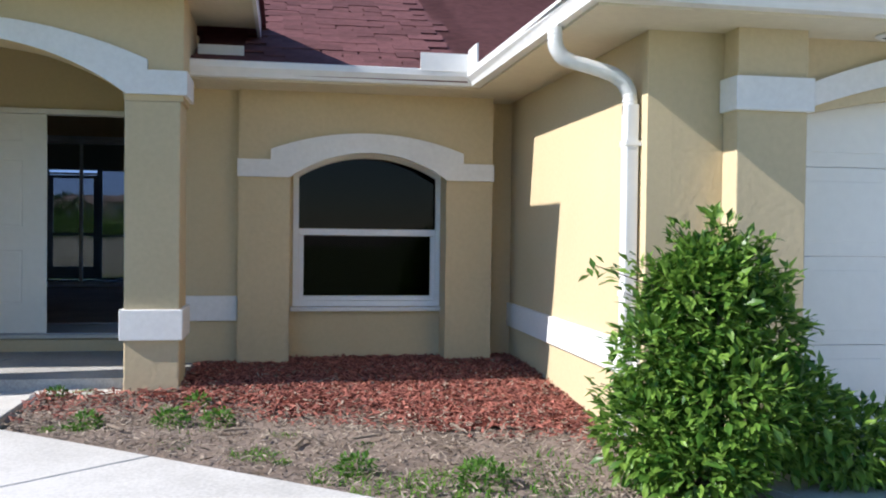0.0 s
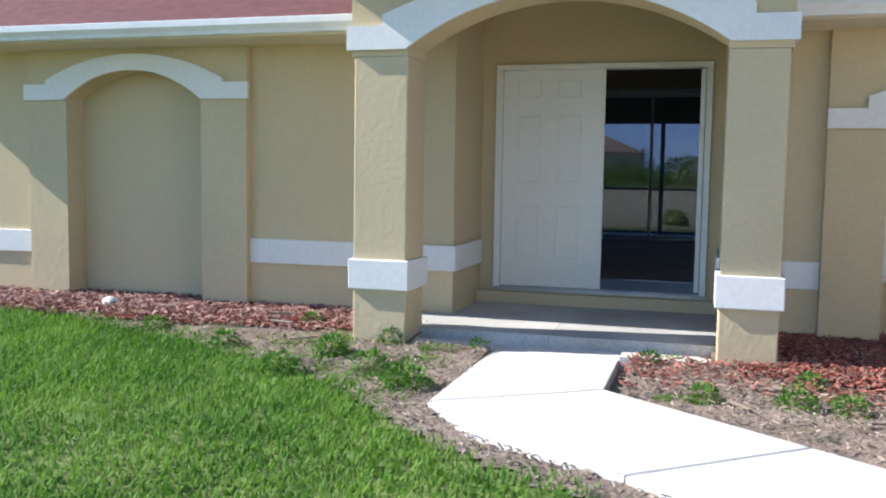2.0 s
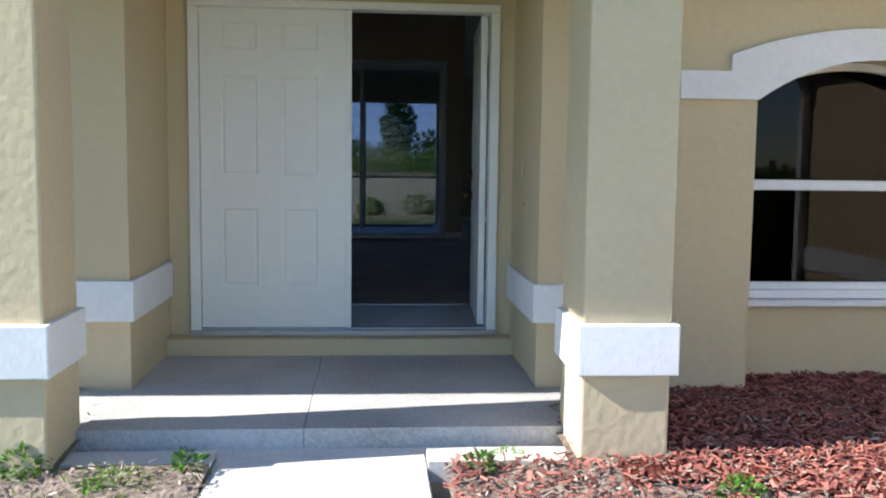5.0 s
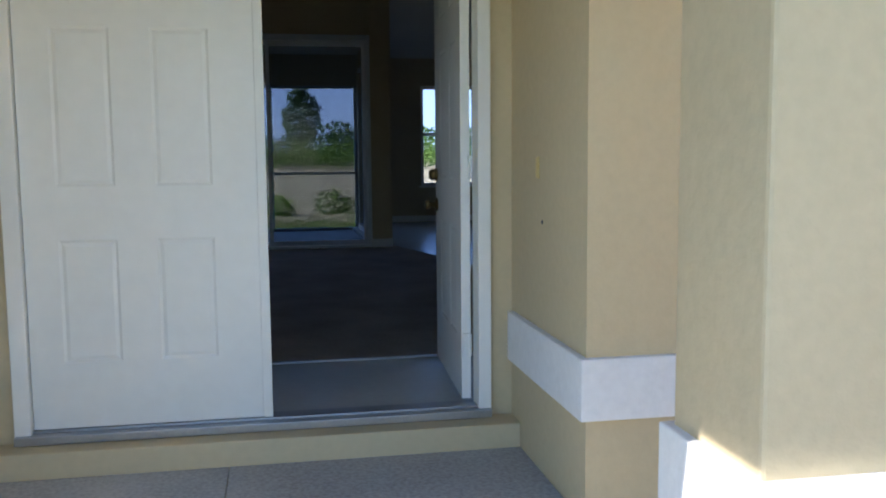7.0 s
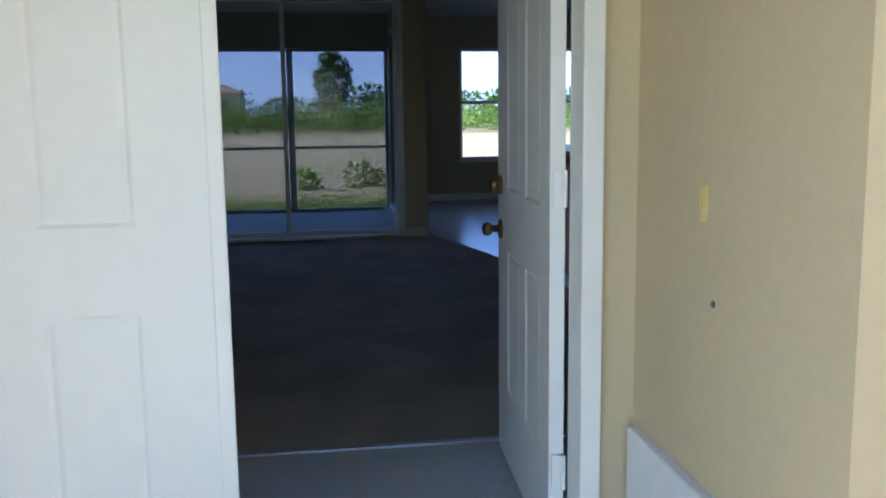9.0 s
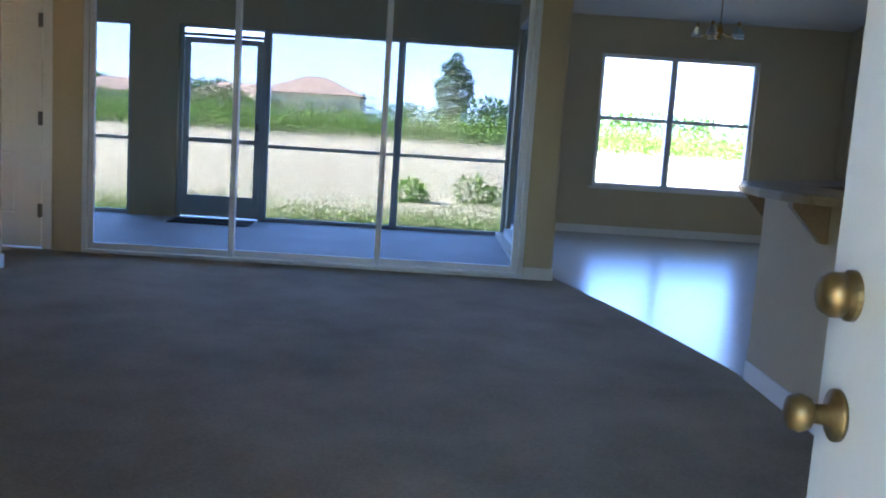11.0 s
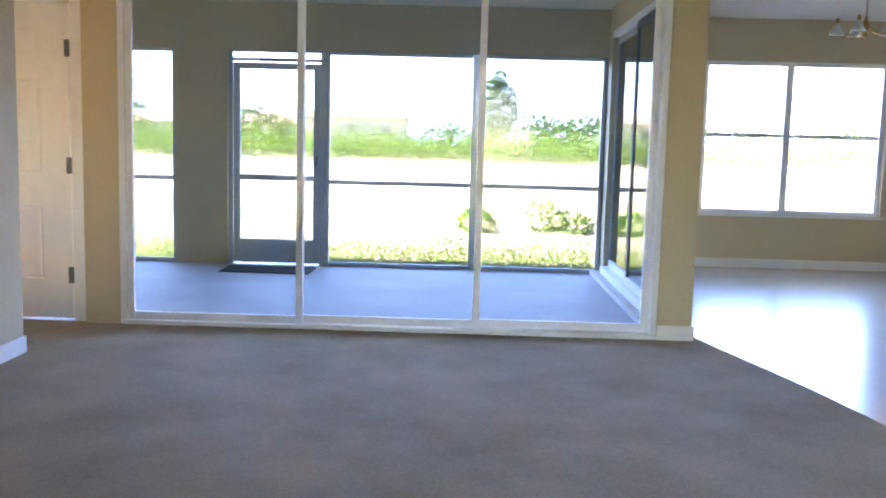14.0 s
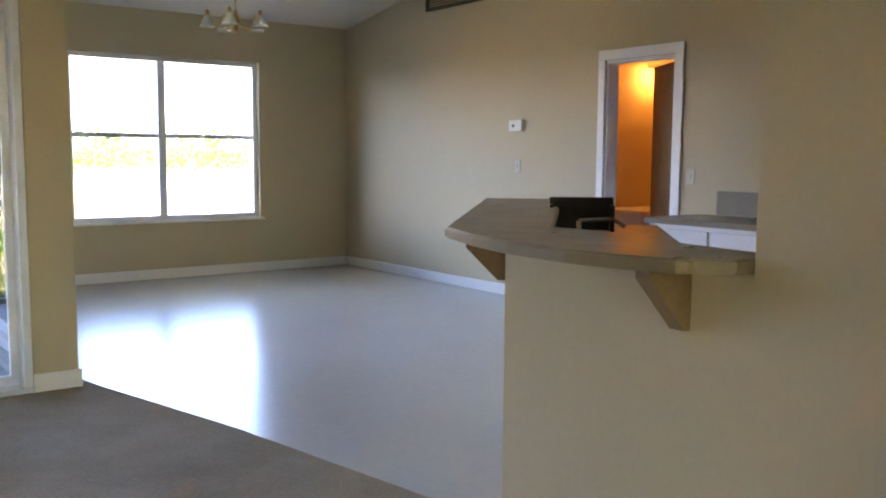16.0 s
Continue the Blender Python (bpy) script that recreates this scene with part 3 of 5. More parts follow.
# garage wing
structure("wall_garage_side", boxes((4.30, 4.45, -3.97, -0.1, -0.2, TOP + 0.1)), SMOOTH, "sunlit tan stucco garage side wall", "wall")
band("trim_band_garage", (4.272, 4.305, -3.92, -0.742, 0.40, 0.615))
structure("wall_garage_front", prism(arch_wall(4.45, 9.1, -0.2, TOP + 0.1, 5.22, 8.57, 1.99, 0.2), -3.97, -3.82, "y"), STUCCO, "tan stucco garage front wall", "wall")
structure("garage_pilaster", boxes((4.77, 5.21, -4.15, -3.973, -0.1, TOP + 0.1), bevel=0.01), STUCCO, "tan stucco pilaster beside the garage door", "wall")
structure("trim_garage", boxes((4.745, 5.235, -4.185, -3.976, 1.995, 2.19), bevel=0.006), TRIM, "white stucco capital band", "trim")
bm = prism(arch_curve(5.237, 8.62, 2.02, 0.30)[::-1] + arch_curve(5.237, 8.62, 2.16, 0.34), -4.01, -3.975, "y")
structure("trim_garage_arch", bm, TRIM, "white stucco arch band over the garage door", "trim")
gd = holder("garage_door", "white sectional garage door, closed", "garage door", (5.15, -3.80, 0), kind="structure")
for i in range(4):
    bm = bmesh.new()
    box(bm, 0.0, 3.4, 0, 0.05, 0.03 + i * 0.56, 0.03 + i * 0.56 + 0.557, bevel=0.003)
    for j in range(4):
        box(bm, 0.1 + j * 0.82, 0.82 + j * 0.82, -0.005, 0.01, 0.12 + i * 0.56, 0.50 + i * 0.56, bevel=0.004)
    part("panel", bm, DOORW, gd)
part("bottom_seal", boxes((0, 3.4, -0.005, 0.05, 0.0, 0.028)), BLACK, gd, "black rubber bottom seal")

# eaves: soffit boards, gutters, downspout
EZ = 2.47
structure("soffit_main", boxes((-7.15, -2.1, -1.52, WALLY, EZ, EZ + 0.03), (1.9, 4.28, -1.52, -0.745, EZ, EZ + 0.03), (-2.1, -1.66, -1.52, WALLY, EZ, EZ + 0.03), (1.46, 1.9, -1.52, WALLY, EZ, EZ + 0.03)), SOFFIT, "cream stucco soffit under the eave", "soffit")
structure("soffit_garage", boxes((3.82, 4.30, -4.45, -1.52, EZ, EZ + 0.03), (4.30, 9.6, -4.45, -3.87, EZ, EZ + 0.03)), SOFFIT, "cream soffit under the garage eave", "soffit")
GUT = [(0.0, 0.0), (0.075, 0.0), (0.085, 0.03), (0.115, 0.07), (0.115, 0.12), (0.105, 0.125), (0.10, 0.115), (0.0, 0.115)]
bm = bmesh.new()
sweep(bm, [(-7.15, -1.52, EZ + 0.015), (-1.68, -1.52, EZ + 0.015)], GUT)
structure("gutter_left", bm, METAL, "white aluminium gutter along the eave", "gutter")
bm = bmesh.new()
sweep(bm, [(1.46, -1.52, EZ + 0.015), (3.82, -1.52, EZ + 0.015), (3.82, -4.45, EZ + 0.015), (9.6, -4.45, EZ + 0.015)], GUT)
structure("gutter_right", bm, METAL, "white aluminium gutter turning along the garage", "gutter")
structure("gutter_guard", boxes((3.30, 3.70, -1.63, -1.615, EZ + 0.12, EZ + 0.27), (3.70, 3.715, -1.95, -1.615, EZ + 0.12, EZ + 0.30)), METAL, "white metal splash guard on the gutter corner", "gutter")
spout = holder("downspout", "white ribbed aluminium downspout on the garage corner", "downspout", kind="structure")
bm = bmesh.new()
path = [(3.77, -3.84, 2.49), (3.77, -3.84, 2.40), (3.785, -3.84, 2.35), (3.82, -3.84, 2.31), (3.87, -3.84, 2.29), (4.06, -3.84, 2.245), (4.14, -3.84, 2.22), (4.20, -3.84, 2.18), (4.235, -3.84, 2.12), (4.245, -3.84, 2.02)]
for a, b in zip(path, path[1:]):
    d = (Vector(b) - Vector(a)).normalized() * 0.012
    rod(bm, Vector(a) - d, Vector(b) + d, 0.043, n=16)
for a, b in zip(path, path[1:]):
    a, b = Vector(a), Vector(b)
    if (b - a).length < 0.12:
        for i in (0.2, 0.5, 0.8):
            c = a.lerp(b, i)
            d = (b - a).normalized() * 0.004
            rod(bm, c - d, c + d, 0.047, n=16)
part("elbow", bm, METAL, spout)
part("pipe", boxes((4.205, 4.285, -3.885, -3.795, 0.05, 2.05), bevel=0.012), METAL, spout)
for z in (0.9, 1.8):
    part("strap", boxes((4.20, 4.299, -3.89, -3.79, z, z + 0.03)), METAL, spout)
vent = holder("soffit_light", "round white soffit vent under the garage eave", "vent", (5.75, -4.17, EZ - 0.012))
part("rim", lathe(bmesh.new(), [(0.10, 0.011), (0.11, 0.0), (0.075, -0.012), (0.07, 0.0)], (0, 0, 0)), WHITE, vent)
part("grille", lathe(bmesh.new(), [(0.068, 0.0), (0.068, -0.006), (0.02, -0.01)], (0, 0, 0)), GREYP, vent)

# roofs
SL = 0.46
R0 = EZ + 0.10
roof_bm = bmesh.new()
for x0, x1, y0 in ((-7.2, -1.64, -1.60), (-1.64, 1.475, -0.30), (1.475, 3.70, -1.60)):
    z0 = R0 + (y0 + 1.60) * SL
    prism([(y0, z0), (5.2, R0 + 6.8 * SL), (12.0, R0 + 0.6), (12.0, R0 + 0.54), (5.2, R0 + 6.8 * SL - 0.10), (y0, z0 - 0.06)], x0, x1, "x", roof_bm)
structure("roof_main", roof_bm, SHINGLE_FAR, "red brown shingled main roof", "roof")
bm = bmesh.new()
q = [bm.verts.new(p) for p in ((3.70, -1.60, R0), (3.70, 5.2, R0 + 6.8 * SL), (10.5, 5.2, R0 + 6.8 * SL))]
bm.faces.new(q[::-1])
q = [bm.verts.new(p) for p in ((3.70, 12.0, R0 + 0.6), (3.70, 5.2, R0 + 6.8 * SL), (10.5, 5.2, R0 + 6.8 * SL), (10.5, 12.0, R0 + 0.6))]
bm.faces.new(q)
q = [bm.verts.new(p) for p in ((3.72, -4.55, R0), (3.72, -1.58, R0), (7.1, 1.8, R0 + 3.4 * SL), (7.1, -1.03, R0 + 3.4 * SL))]
bm.faces.new(q[::-1])
q = [bm.verts.new(p) for p in ((3.72, -4.55, R0), (7.1, -1.03, R0 + 3.4 * SL), (9.7, -4.55, R0))]
bm.faces.new(q[::-1])
q = [bm.verts.new(p) for p in ((7.1, -1.03, R0 + 3.4 * SL), (7.1, 1.8, R0 + 3.4 * SL), (10.5, 5.2, R0 + 6.8 * SL), (10.5, -4.55, R0 ), (9.7, -4.55, R0))]
bm.faces.new(q[::-1])
bmesh.ops.solidify(bm, geom=bm.faces[:], thickness=0.05)
structure("roof_garage", bm, SHINGLE_FAR, "red brown shingled garage roof", "roof")
PZ = 3.0
structure("soffit_portico", boxes((-2.08, -1.66, -2.55, -1.0, PZ, PZ + 0.03), (1.46, 1.96, -2.55, -1.0, PZ, PZ + 0.03), (-1.66, 1.46, -2.55, -2.12, PZ, PZ + 0.03)), SOFFIT, "cream soffit under the portico eave", "soffit")
structure("fascia_portico", boxes((-2.11, 1.99, -2.58, -2.55, PZ - 0.03, PZ + 0.13), (-2.11, -2.08, -2.55, -0.6, PZ - 0.03, PZ + 0.13), (1.96, 1.99, -2.55, -0.6, PZ - 0.03, PZ + 0.13)), METAL, "white metal fascia on the portico", "fascia")
bm = bmesh.new()
z0, z1 = PZ + 0.14, PZ + 0.14 + 2.05 * SL
a = [bm.verts.new(p) for p in ((-2.15, -2.62, z0), (2.03, -2.62, z0), (-0.1, -0.57, z1), (-2.15, 1.3, z0), (2.03, 1.3, z0), (-0.1, 3.2, z1))]
bm.faces.new((a[0], a[1], a[2])), bm.faces.new((a[1], a[4], a[5], a[2])), bm.faces.new((a[0], a[2], a[5], a[3]))
bmesh.ops.solidify(bm, geom=bm.faces[:], thickness=0.05)
structure("roof_portico", bm, SHINGLE_FAR, "red brown shingled portico roof", "roof")
structure("roof_flashing", boxes((1.50, 1.87, -1.30, -1.27, EZ + 0.22, EZ + 0.32)), METAL, "white metal flashing at the portico eave", "flashing")

# ---- front window ----
win = holder("window_1", "white framed single hung arched window with dark panes", "window", kind="structure")
wf = [(2.288, 0.58), (3.64, 0.58), (3.64, 1.78)] + arch_curve(2.288, 3.64, 1.78, 0.195)[::-1][1:]
inner = [(2.338, 0.63), (3.59, 0.63), (3.59, 1.75)] + arch_curve(2.338, 3.59, 1.75, 0.18)[::-1][1:]
bm = bmesh.new()
n = len(wf)
o0 = [bm.verts.new((x, -0.735, z)) for x, z in wf]
i0 = [bm.verts.new((x, -0.735, z)) for x, z in inner]
o1 = [bm.verts.new((x, -0.65, z)) for x, z in wf]
i1 = [bm.verts.new((x, -0.65, z)) for x, z in inner]
for i in range(n):
    j = (i + 1) % n
    bm.faces.new((o0[i], o0[j], i0[j], i0[i])), bm.faces.new((i1[i], i1[j], o1[j], o1[i])), bm.faces.new((i0[i], i0[j], i1[j], i1[i])), bm.faces.new((o1[i], o1[j], o0[j], o0[i]))
bmesh.ops.recalc_face_normals(bm, faces=bm.faces[:])
part("window_frame", bm, VINYLF, win)
part("meeting_rail", boxes((2.340, 3.588, -0.725, -0.66, 1.225, 1.285), bevel=0.006), VINYLF, win)
part("lower_sash", boxes((2.340, 2.383, -0.715, -0.672, 0.632, 1.222), (3.545, 3.588, -0.715, -0.672, 0.632, 1.222), (2.385, 3.543, -0.715, -0.672, 0.632, 0.675)), VINYLF, win)
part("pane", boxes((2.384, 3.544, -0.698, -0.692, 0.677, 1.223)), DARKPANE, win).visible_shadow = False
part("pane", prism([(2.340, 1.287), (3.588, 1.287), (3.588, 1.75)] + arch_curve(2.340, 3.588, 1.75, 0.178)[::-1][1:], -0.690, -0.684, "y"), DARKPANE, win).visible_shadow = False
part("window_sill", boxes((2.27, 3.655, -0.80, -0.742, 0.54, 0.578), bevel=0.008), TRIM, win)

# ---- entry doors ----
def panel_leaf(w, h, t):
    """A six-panel door leaf, hinge edge at x = 0, outer face at y = 0, moulded on both faces."""
    bm = bmesh.new()
    xs = [0, 0.13, 0.36, w - 0.36 - 0.07, w - 0.13 - 0.07, w]
    zs = [0, 0.27, 0.775, 0.99, 1.625, 1.79, 1.965, h]
    cells = []
    for y in (0.0, t):
        g = {}
        for j, z in enumerate(zs):
            for i, x in enumerate(xs):
                g[i, j] = bm.verts.new((x, y, z))
        for j in range(len(zs) - 1):
            for i in range(len(xs) - 1):
                q = (g[i, j], g[i + 1, j], g[i + 1, j + 1], g[i, j + 1])
                f = bm.faces.new(q if y == 0 else q[::-1])
                if i in (1, 3) and j in (1, 3, 5):
                    cells.append(f)
        if y == 0:
            front = g
        else:
            nx, nz = len(xs) - 1, len(zs) - 1
            rim = [(i, 0) for i in range(nx)] + [(nx, j) for j in range(nz)] + [(i, nz) for i in range(nx, 0, -1)] + [(0, j) for j in range(nz, 0, -1)]
            for a, b in zip(rim, rim[1:] + rim[:1]):
                bm.faces.new((front[b], front[a], g[a], g[b]))
    bm.normal_update()
    bmesh.ops.recalc_face_normals(bm, faces=bm.faces[:])
    bmesh.ops.inset_individual(bm, faces=cells, thickness=0.016, depth=-0.006)
    bmesh.ops.inset_individual(bm, faces=cells, thickness=0.022, depth=0.004)
    return bm


FZ = 0.25
frame_ob = holder("door_frame", "white double entry door frame with grey threshold", "door frame", kind="structure")
part("jamb", boxes((-1.01, -0.945, -0.03, 0.115, 0.235, 2.323), bevel=0.005), DOORW, frame_ob)
part("jamb", boxes((0.915, 0.972, -0.03, 0.09, 0.235, 2.323), bevel=0.005), DOORW, frame_ob)
part("head", boxes((-1.01, 0.972, -0.03, 0.115, 2.325, 2.373), bevel=0.005), DOORW, frame_ob)
part("threshold", boxes((-1.005, 0.968, -0.06, 0.118, 0.228, 0.262), (-0.944, 0.914, -0.01, 0.05, 0.262, 0.272), bevel=0.003), SILL, frame_ob, "grey aluminium threshold")
left = holder("door_1", "white six panel entry door, closed, beside the open leaf", "door", (-0.941, 0.005, 0.275), kind="structure")
part("leaf", panel_leaf(0.944, 2.046, 0.045), DOORW, left)
part("astragal", boxes((0.922, 0.961, -0.012, -0.001, 0.0, 2.046), bevel=0.003), DOORW, left)
right = holder("door_2", "white six panel entry door standing open inward", "door", (0.908, 0.105, 0.275), kind="structure")
right.rotation_euler = (0, 0, radians(87.0))
leaf = panel_leaf(0.895, 2.046, 0.042)
part("leaf", leaf, DOORW, right)
lock = part("escutcheon", lathe(bmesh.new(), [(0.034, 0.043), (0.034, 0.05), (0.026, 0.06)], (0.825, 0, 1.0), "y"), BRONZE, right, "dark bronze deadbolt rose")
part("deadbolt", lathe(bmesh.new(), [(0.030, 0.058), (0.030, 0.072), (0.022, 0.085), (0.012, 0.088)], (0.825, 0, 1.0), "y"), BRONZE, lock, smooth=True)
knob = part("rose", lathe(bmesh.new(), [(0.035, 0.043), (0.035, 0.05), (0.014, 0.056), (0.012, 0.085)], (0.825, 0, 0.84), "y"), BRONZE, right, "dark bronze knob rose", True)
part("knob", lathe(bmesh.new(), [(0.011, 0.075), (0.022, 0.082), (0.026, 0.094), (0.022, 0.107), (0.009, 0.112)], (0.825, 0, 0.84), "y"), BRONZE, knob, smooth=True)
for z in (0.2, 1.0, 1.8):
    bm = rod(bmesh.new(), (-0.012, 0.004, z), (-0.012, 0.004, z + 0.1), 0.008)
    box(bm, -0.012, 0.0, 0.003, 0.035, z, z + 0.1)
    part("hinge", bm, DOORW, right, "painted steel hinge")
bell = holder("doorbell", "yellowed doorbell button on the entry wall", "doorbell", (1.072, -0.415, 1.286))
part("plate", boxes((-0.006, -0.001, -0.014, 0.014, 0, 0.085), bevel=0.002), BELL, bell)
part("button", boxes((-0.011, -0.0065, -0.010, 0.010, 0.005, 0.08), bevel=0.002), BELL, bell)
plug = holder("wall_plug", "small dark screw hole plug on the wall", "plug", (1.072, -0.47, 1.117))
part("cap", lathe(bmesh.new(), [(0.008, -0.001), (0.008, -0.004), (0.004, -0.006)], (0, 0, 0), "x"), GREYP, plug)

# ---- rooms ----
LX, RX = -2.65, 2.10
tile = [(1.46, 7.46), (1.56, 7.1), (1.83, 6.0), (2.08, 4.62), (2.10, 4.40)]
structure("floor_carpet", prism([(-2.9, 1.12), (2.1, 1.12)] + tile[::-1] + [(1.2, 7.25), (-2.6, 7.25), (-6, 7.3), (-6, 1.12)], 0.10, FZ), CARPET, "beige brown cut pile carpet with traffic marks", "carpet")
structure("floor_entry", prism([(-2.9, 0.12), (2.1, 0.12), (2.1, 1.117), (-2.9, 1.117)], 0.10, FZ - 0.008), ENTRY, "grey green sheet vinyl entry floor", "floor")
structure("floor_strip", boxes((-0.4, 1.3, 1.10, 1.135, FZ - 0.006, FZ + 0.005), bevel=0.002), SILL, "thin metal carpet strip", "floor strip")
structure("floor_vinyl", prism([(1.50, 11.19), (1.50, 7.46)] + tile[1:] + [(2.22, 4.40), (2.22, 0.24), (8.0, 0.24), (8.0, 11.19)], 0.10, FZ - 0.004), VINYL, "glossy white sheet vinyl dining floor", "floor")

def vault_z(y):
    return 2.922 + (11.39 - y) * 0.1603 if y > 5.6 else 3.85 - (5.6 - y) * 0.1586


def side_wall(bm, x0, x1, y0, y1, z0=0.0):
    """A wall across the vault, its top just above the ceiling's underside."""
    ys = [y0] + ([5.6] if y0 < 5.6 < y1 else []) + [y1]
    return prism([(y0, z0)] + [(y, vault_z(y) + 0.04) for y in ys] + [(y1, z0)], x0, x1, "x", bm)


structure("wall_left", side_wall(None, LX - 0.12, LX, 0.242, 6.30), INWALL, "beige painted living room wall", "wall")
structure("wall_front_inside", boxes((-6, -1.03, 0.122, 0.24, 0.0, 3.05), (0.99, 2.22, 0.122, 0.24, 0.0, 3.05), (-1.03, 0.99, 0.122, 0.24, 2.38, 3.05)), INWALL, "beige painted inner face of the front wall", "wall")
structure("wall_right", side_wall(None, RX, RX + 0.12, 0.242, 3.43), INWALL, "beige painted wall ending at the bar", "wall")
# Unseen opening at y 5.3 to 5.9 is added to light the hall.
structure("wall_hall", boxes((-6, -3.64, 7.27, 7.39, 0.0, 3.7), (-3.64, -2.76, 7.27, 7.39, 2.41, 3.7), (-2.76, -2.66, 7.27, 7.39, 0.0, 3.7), (-2.66, -2.42, 7.20, 7.39, 0.0, 3.7), (-5.999, -5.88, 0.24, 5.3, 0, 3.1), (-5.999, -5.88, 5.9, 7.27, 0, 3.1), (-5.999, -5.88, 5.3, 5.9, 0, 1.2), (-5.999, -5.88, 5.3, 5.9, 1.9, 3.1)), INWALL, "beige painted hall wall round a door and an added light opening", "wall")
structure("wall_slider_head", boxes((-2.42, 1.22, 7.20, 7.45, 2.81, 3.7)), INWALL, "beige wall over the sliding doors", "wall")
structure("wall_end", boxes((1.22, 1.455, 7.20, 7.46, 0.0, 3.7), bevel=0.01), INWALL, "beige wall end between living and dining room", "wall")
DY = 11.2
structure("wall_lanai_dining", side_wall(side_wall(side_wall(None, 1.40, 1.50, 7.462, 8.10), 1.40, 1.50, 10.80, DY + 0.2), 1.40, 1.50, 8.10, 10.80, 2.73), INWALL, "beige wall between lanai and dining room", "wall")
structure("wall_back", boxes((1.50, 2.48, DY, DY + 0.2, 0, 3.05), (4.46, 8.0, DY, DY + 0.2, 0, 3.05), (2.48, 4.46, DY, DY + 0.2, 0, 0.845), (2.48, 4.46, DY, DY + 0.2, 2.505, 3.05)), INWALL, "beige painted dining wall round the window", "wall")
DX = 5.56
structure("wall_dining", side_wall(side_wall(side_wall(None, DX, DX + 0.12, 7.18, DY), DX, DX + 0.12, 0.242, 6.48), DX, DX + 0.12, 6.48, 7.18, 2.29), INWALL, "beige painted dining wall with a doorway", "wall")
structure("wall_outer_right", side_wall(None, 8.0, 8.12, 0.242, 11.3), INWALL, "beige outer wall", "wall")
# vaulted ceiling: low over the back wall, rising towards the front
structure("ceiling", prism([(11.39, 2.922), (5.6, 3.85), (0.24, 3.0), (0.24, 3.1), (5.6, 3.95), (11.39, 3.022)], -6, 8, "x"), CEIL, "off white vaulted ceiling with fine texture", "ceiling")
# The same added opening, cut through the outer wall to let daylight in.
structure("wall_side_close", box(side_wall(side_wall(side_wall(None, -6.1, -6.0, 0.24, 5.3, -0.1), -6.1, -6.0, 5.9, 11.2, -0.1), -6.1, -6.0, 5.3, 5.9, 1.9), -6.1, -6.0, 5.3, 5.9, -0.1, 1.2), SMOOTH, "tan outer house wall with an added unseen opening for light", "wall")
structure("wall_bedroom", boxes((2.225, 5.555, 3.31, 3.425, 0.0, 3.0), (5.46, 5.555, -0.6, 3.31, 0.0, 2.6), (2.225, 2.24, -0.6, 3.31, 0.0, 2.6), (1.8, 2.225, -0.6, 0.12, 2.42, 2.46), (4.42, 5.46, -0.6, -0.5, 0.0, 2.6)), INWALL, "dim front room behind the window", "wall")
structure("ceiling_bedroom", boxes((2.24, 5.46, -0.6, 3.31, 2.55, 2.6)), CEIL, "dim front room ceiling", "ceiling")


def baseboard(name, *rows):
    structure(name, boxes(*rows, bevel=0.004), WHITE, "white painted baseboard", "baseboard")


BH = FZ + 0.10
baseboard("baseboard_left", (LX, LX + 0.014, 0.245, 6.30, FZ, BH))
baseboard("baseboard_left_end", (LX - 0.13, LX + 0.014, 6.302, 6.314, FZ, BH))
baseboard("baseboard_right", (RX - 0.014, RX, 0.245, 4.38, FZ, BH))
baseboard("baseboard_end", (1.22, 1.468, 7.186, 7.199, FZ, BH), (1.456, 1.468, 7.2, 7.46, FZ, BH))
baseboard("baseboard_back", (1.51, DX, DY - 0.014, DY, FZ, BH))
baseboard("baseboard_dining", (DX - 0.014, DX, 7.26, DY - 0.015, FZ, BH))

# hall door with its casing
hd = holder("door_3", "white panelled hall door with dark hinges", "door", (-3.62, 7.28, 0.26), kind="structure")
part("leaf", panel_leaf(0.84, 2.13, 0.04), DOORW, hd)
for z in (0.25, 1.0, 1.78):
    part("hinge", rod(bmesh.new(), (0.842, -0.022, z), (0.842, -0.022, z + 0.11), 0.02), GREYP, hd, "dark bronze hinge")
tc = holder("door_casing", "white hall door casing", "casing", kind="structure")
part("side", boxes((-2.757, -2.664, 7.245, 7.269, FZ, 2.42), bevel=0.005), WHITE, tc)
part("side", boxes((-3.72, -3.643, 7.245, 7.269, FZ, 2.42), bevel=0.005), WHITE, tc)
part("head", boxes((-3.72, -2.664, 7.245, 7.269, 2.422, 2.49), bevel=0.005), WHITE, tc)
sw = holder("outlet", "white outlet plate low on the living room wall", "outlet", (LX, 5.72, 0.50))
part("plate", boxes((0.001, 0.008, -0.036, 0.036, 0, 0.115), bevel=0.003), PLASTIC, sw)
for z in (0.02, 0.068):
    part("socket", boxes((0.0085, 0.011, -0.016, 0.016, z, z + 0.028), bevel=0.002), WHITE, sw)

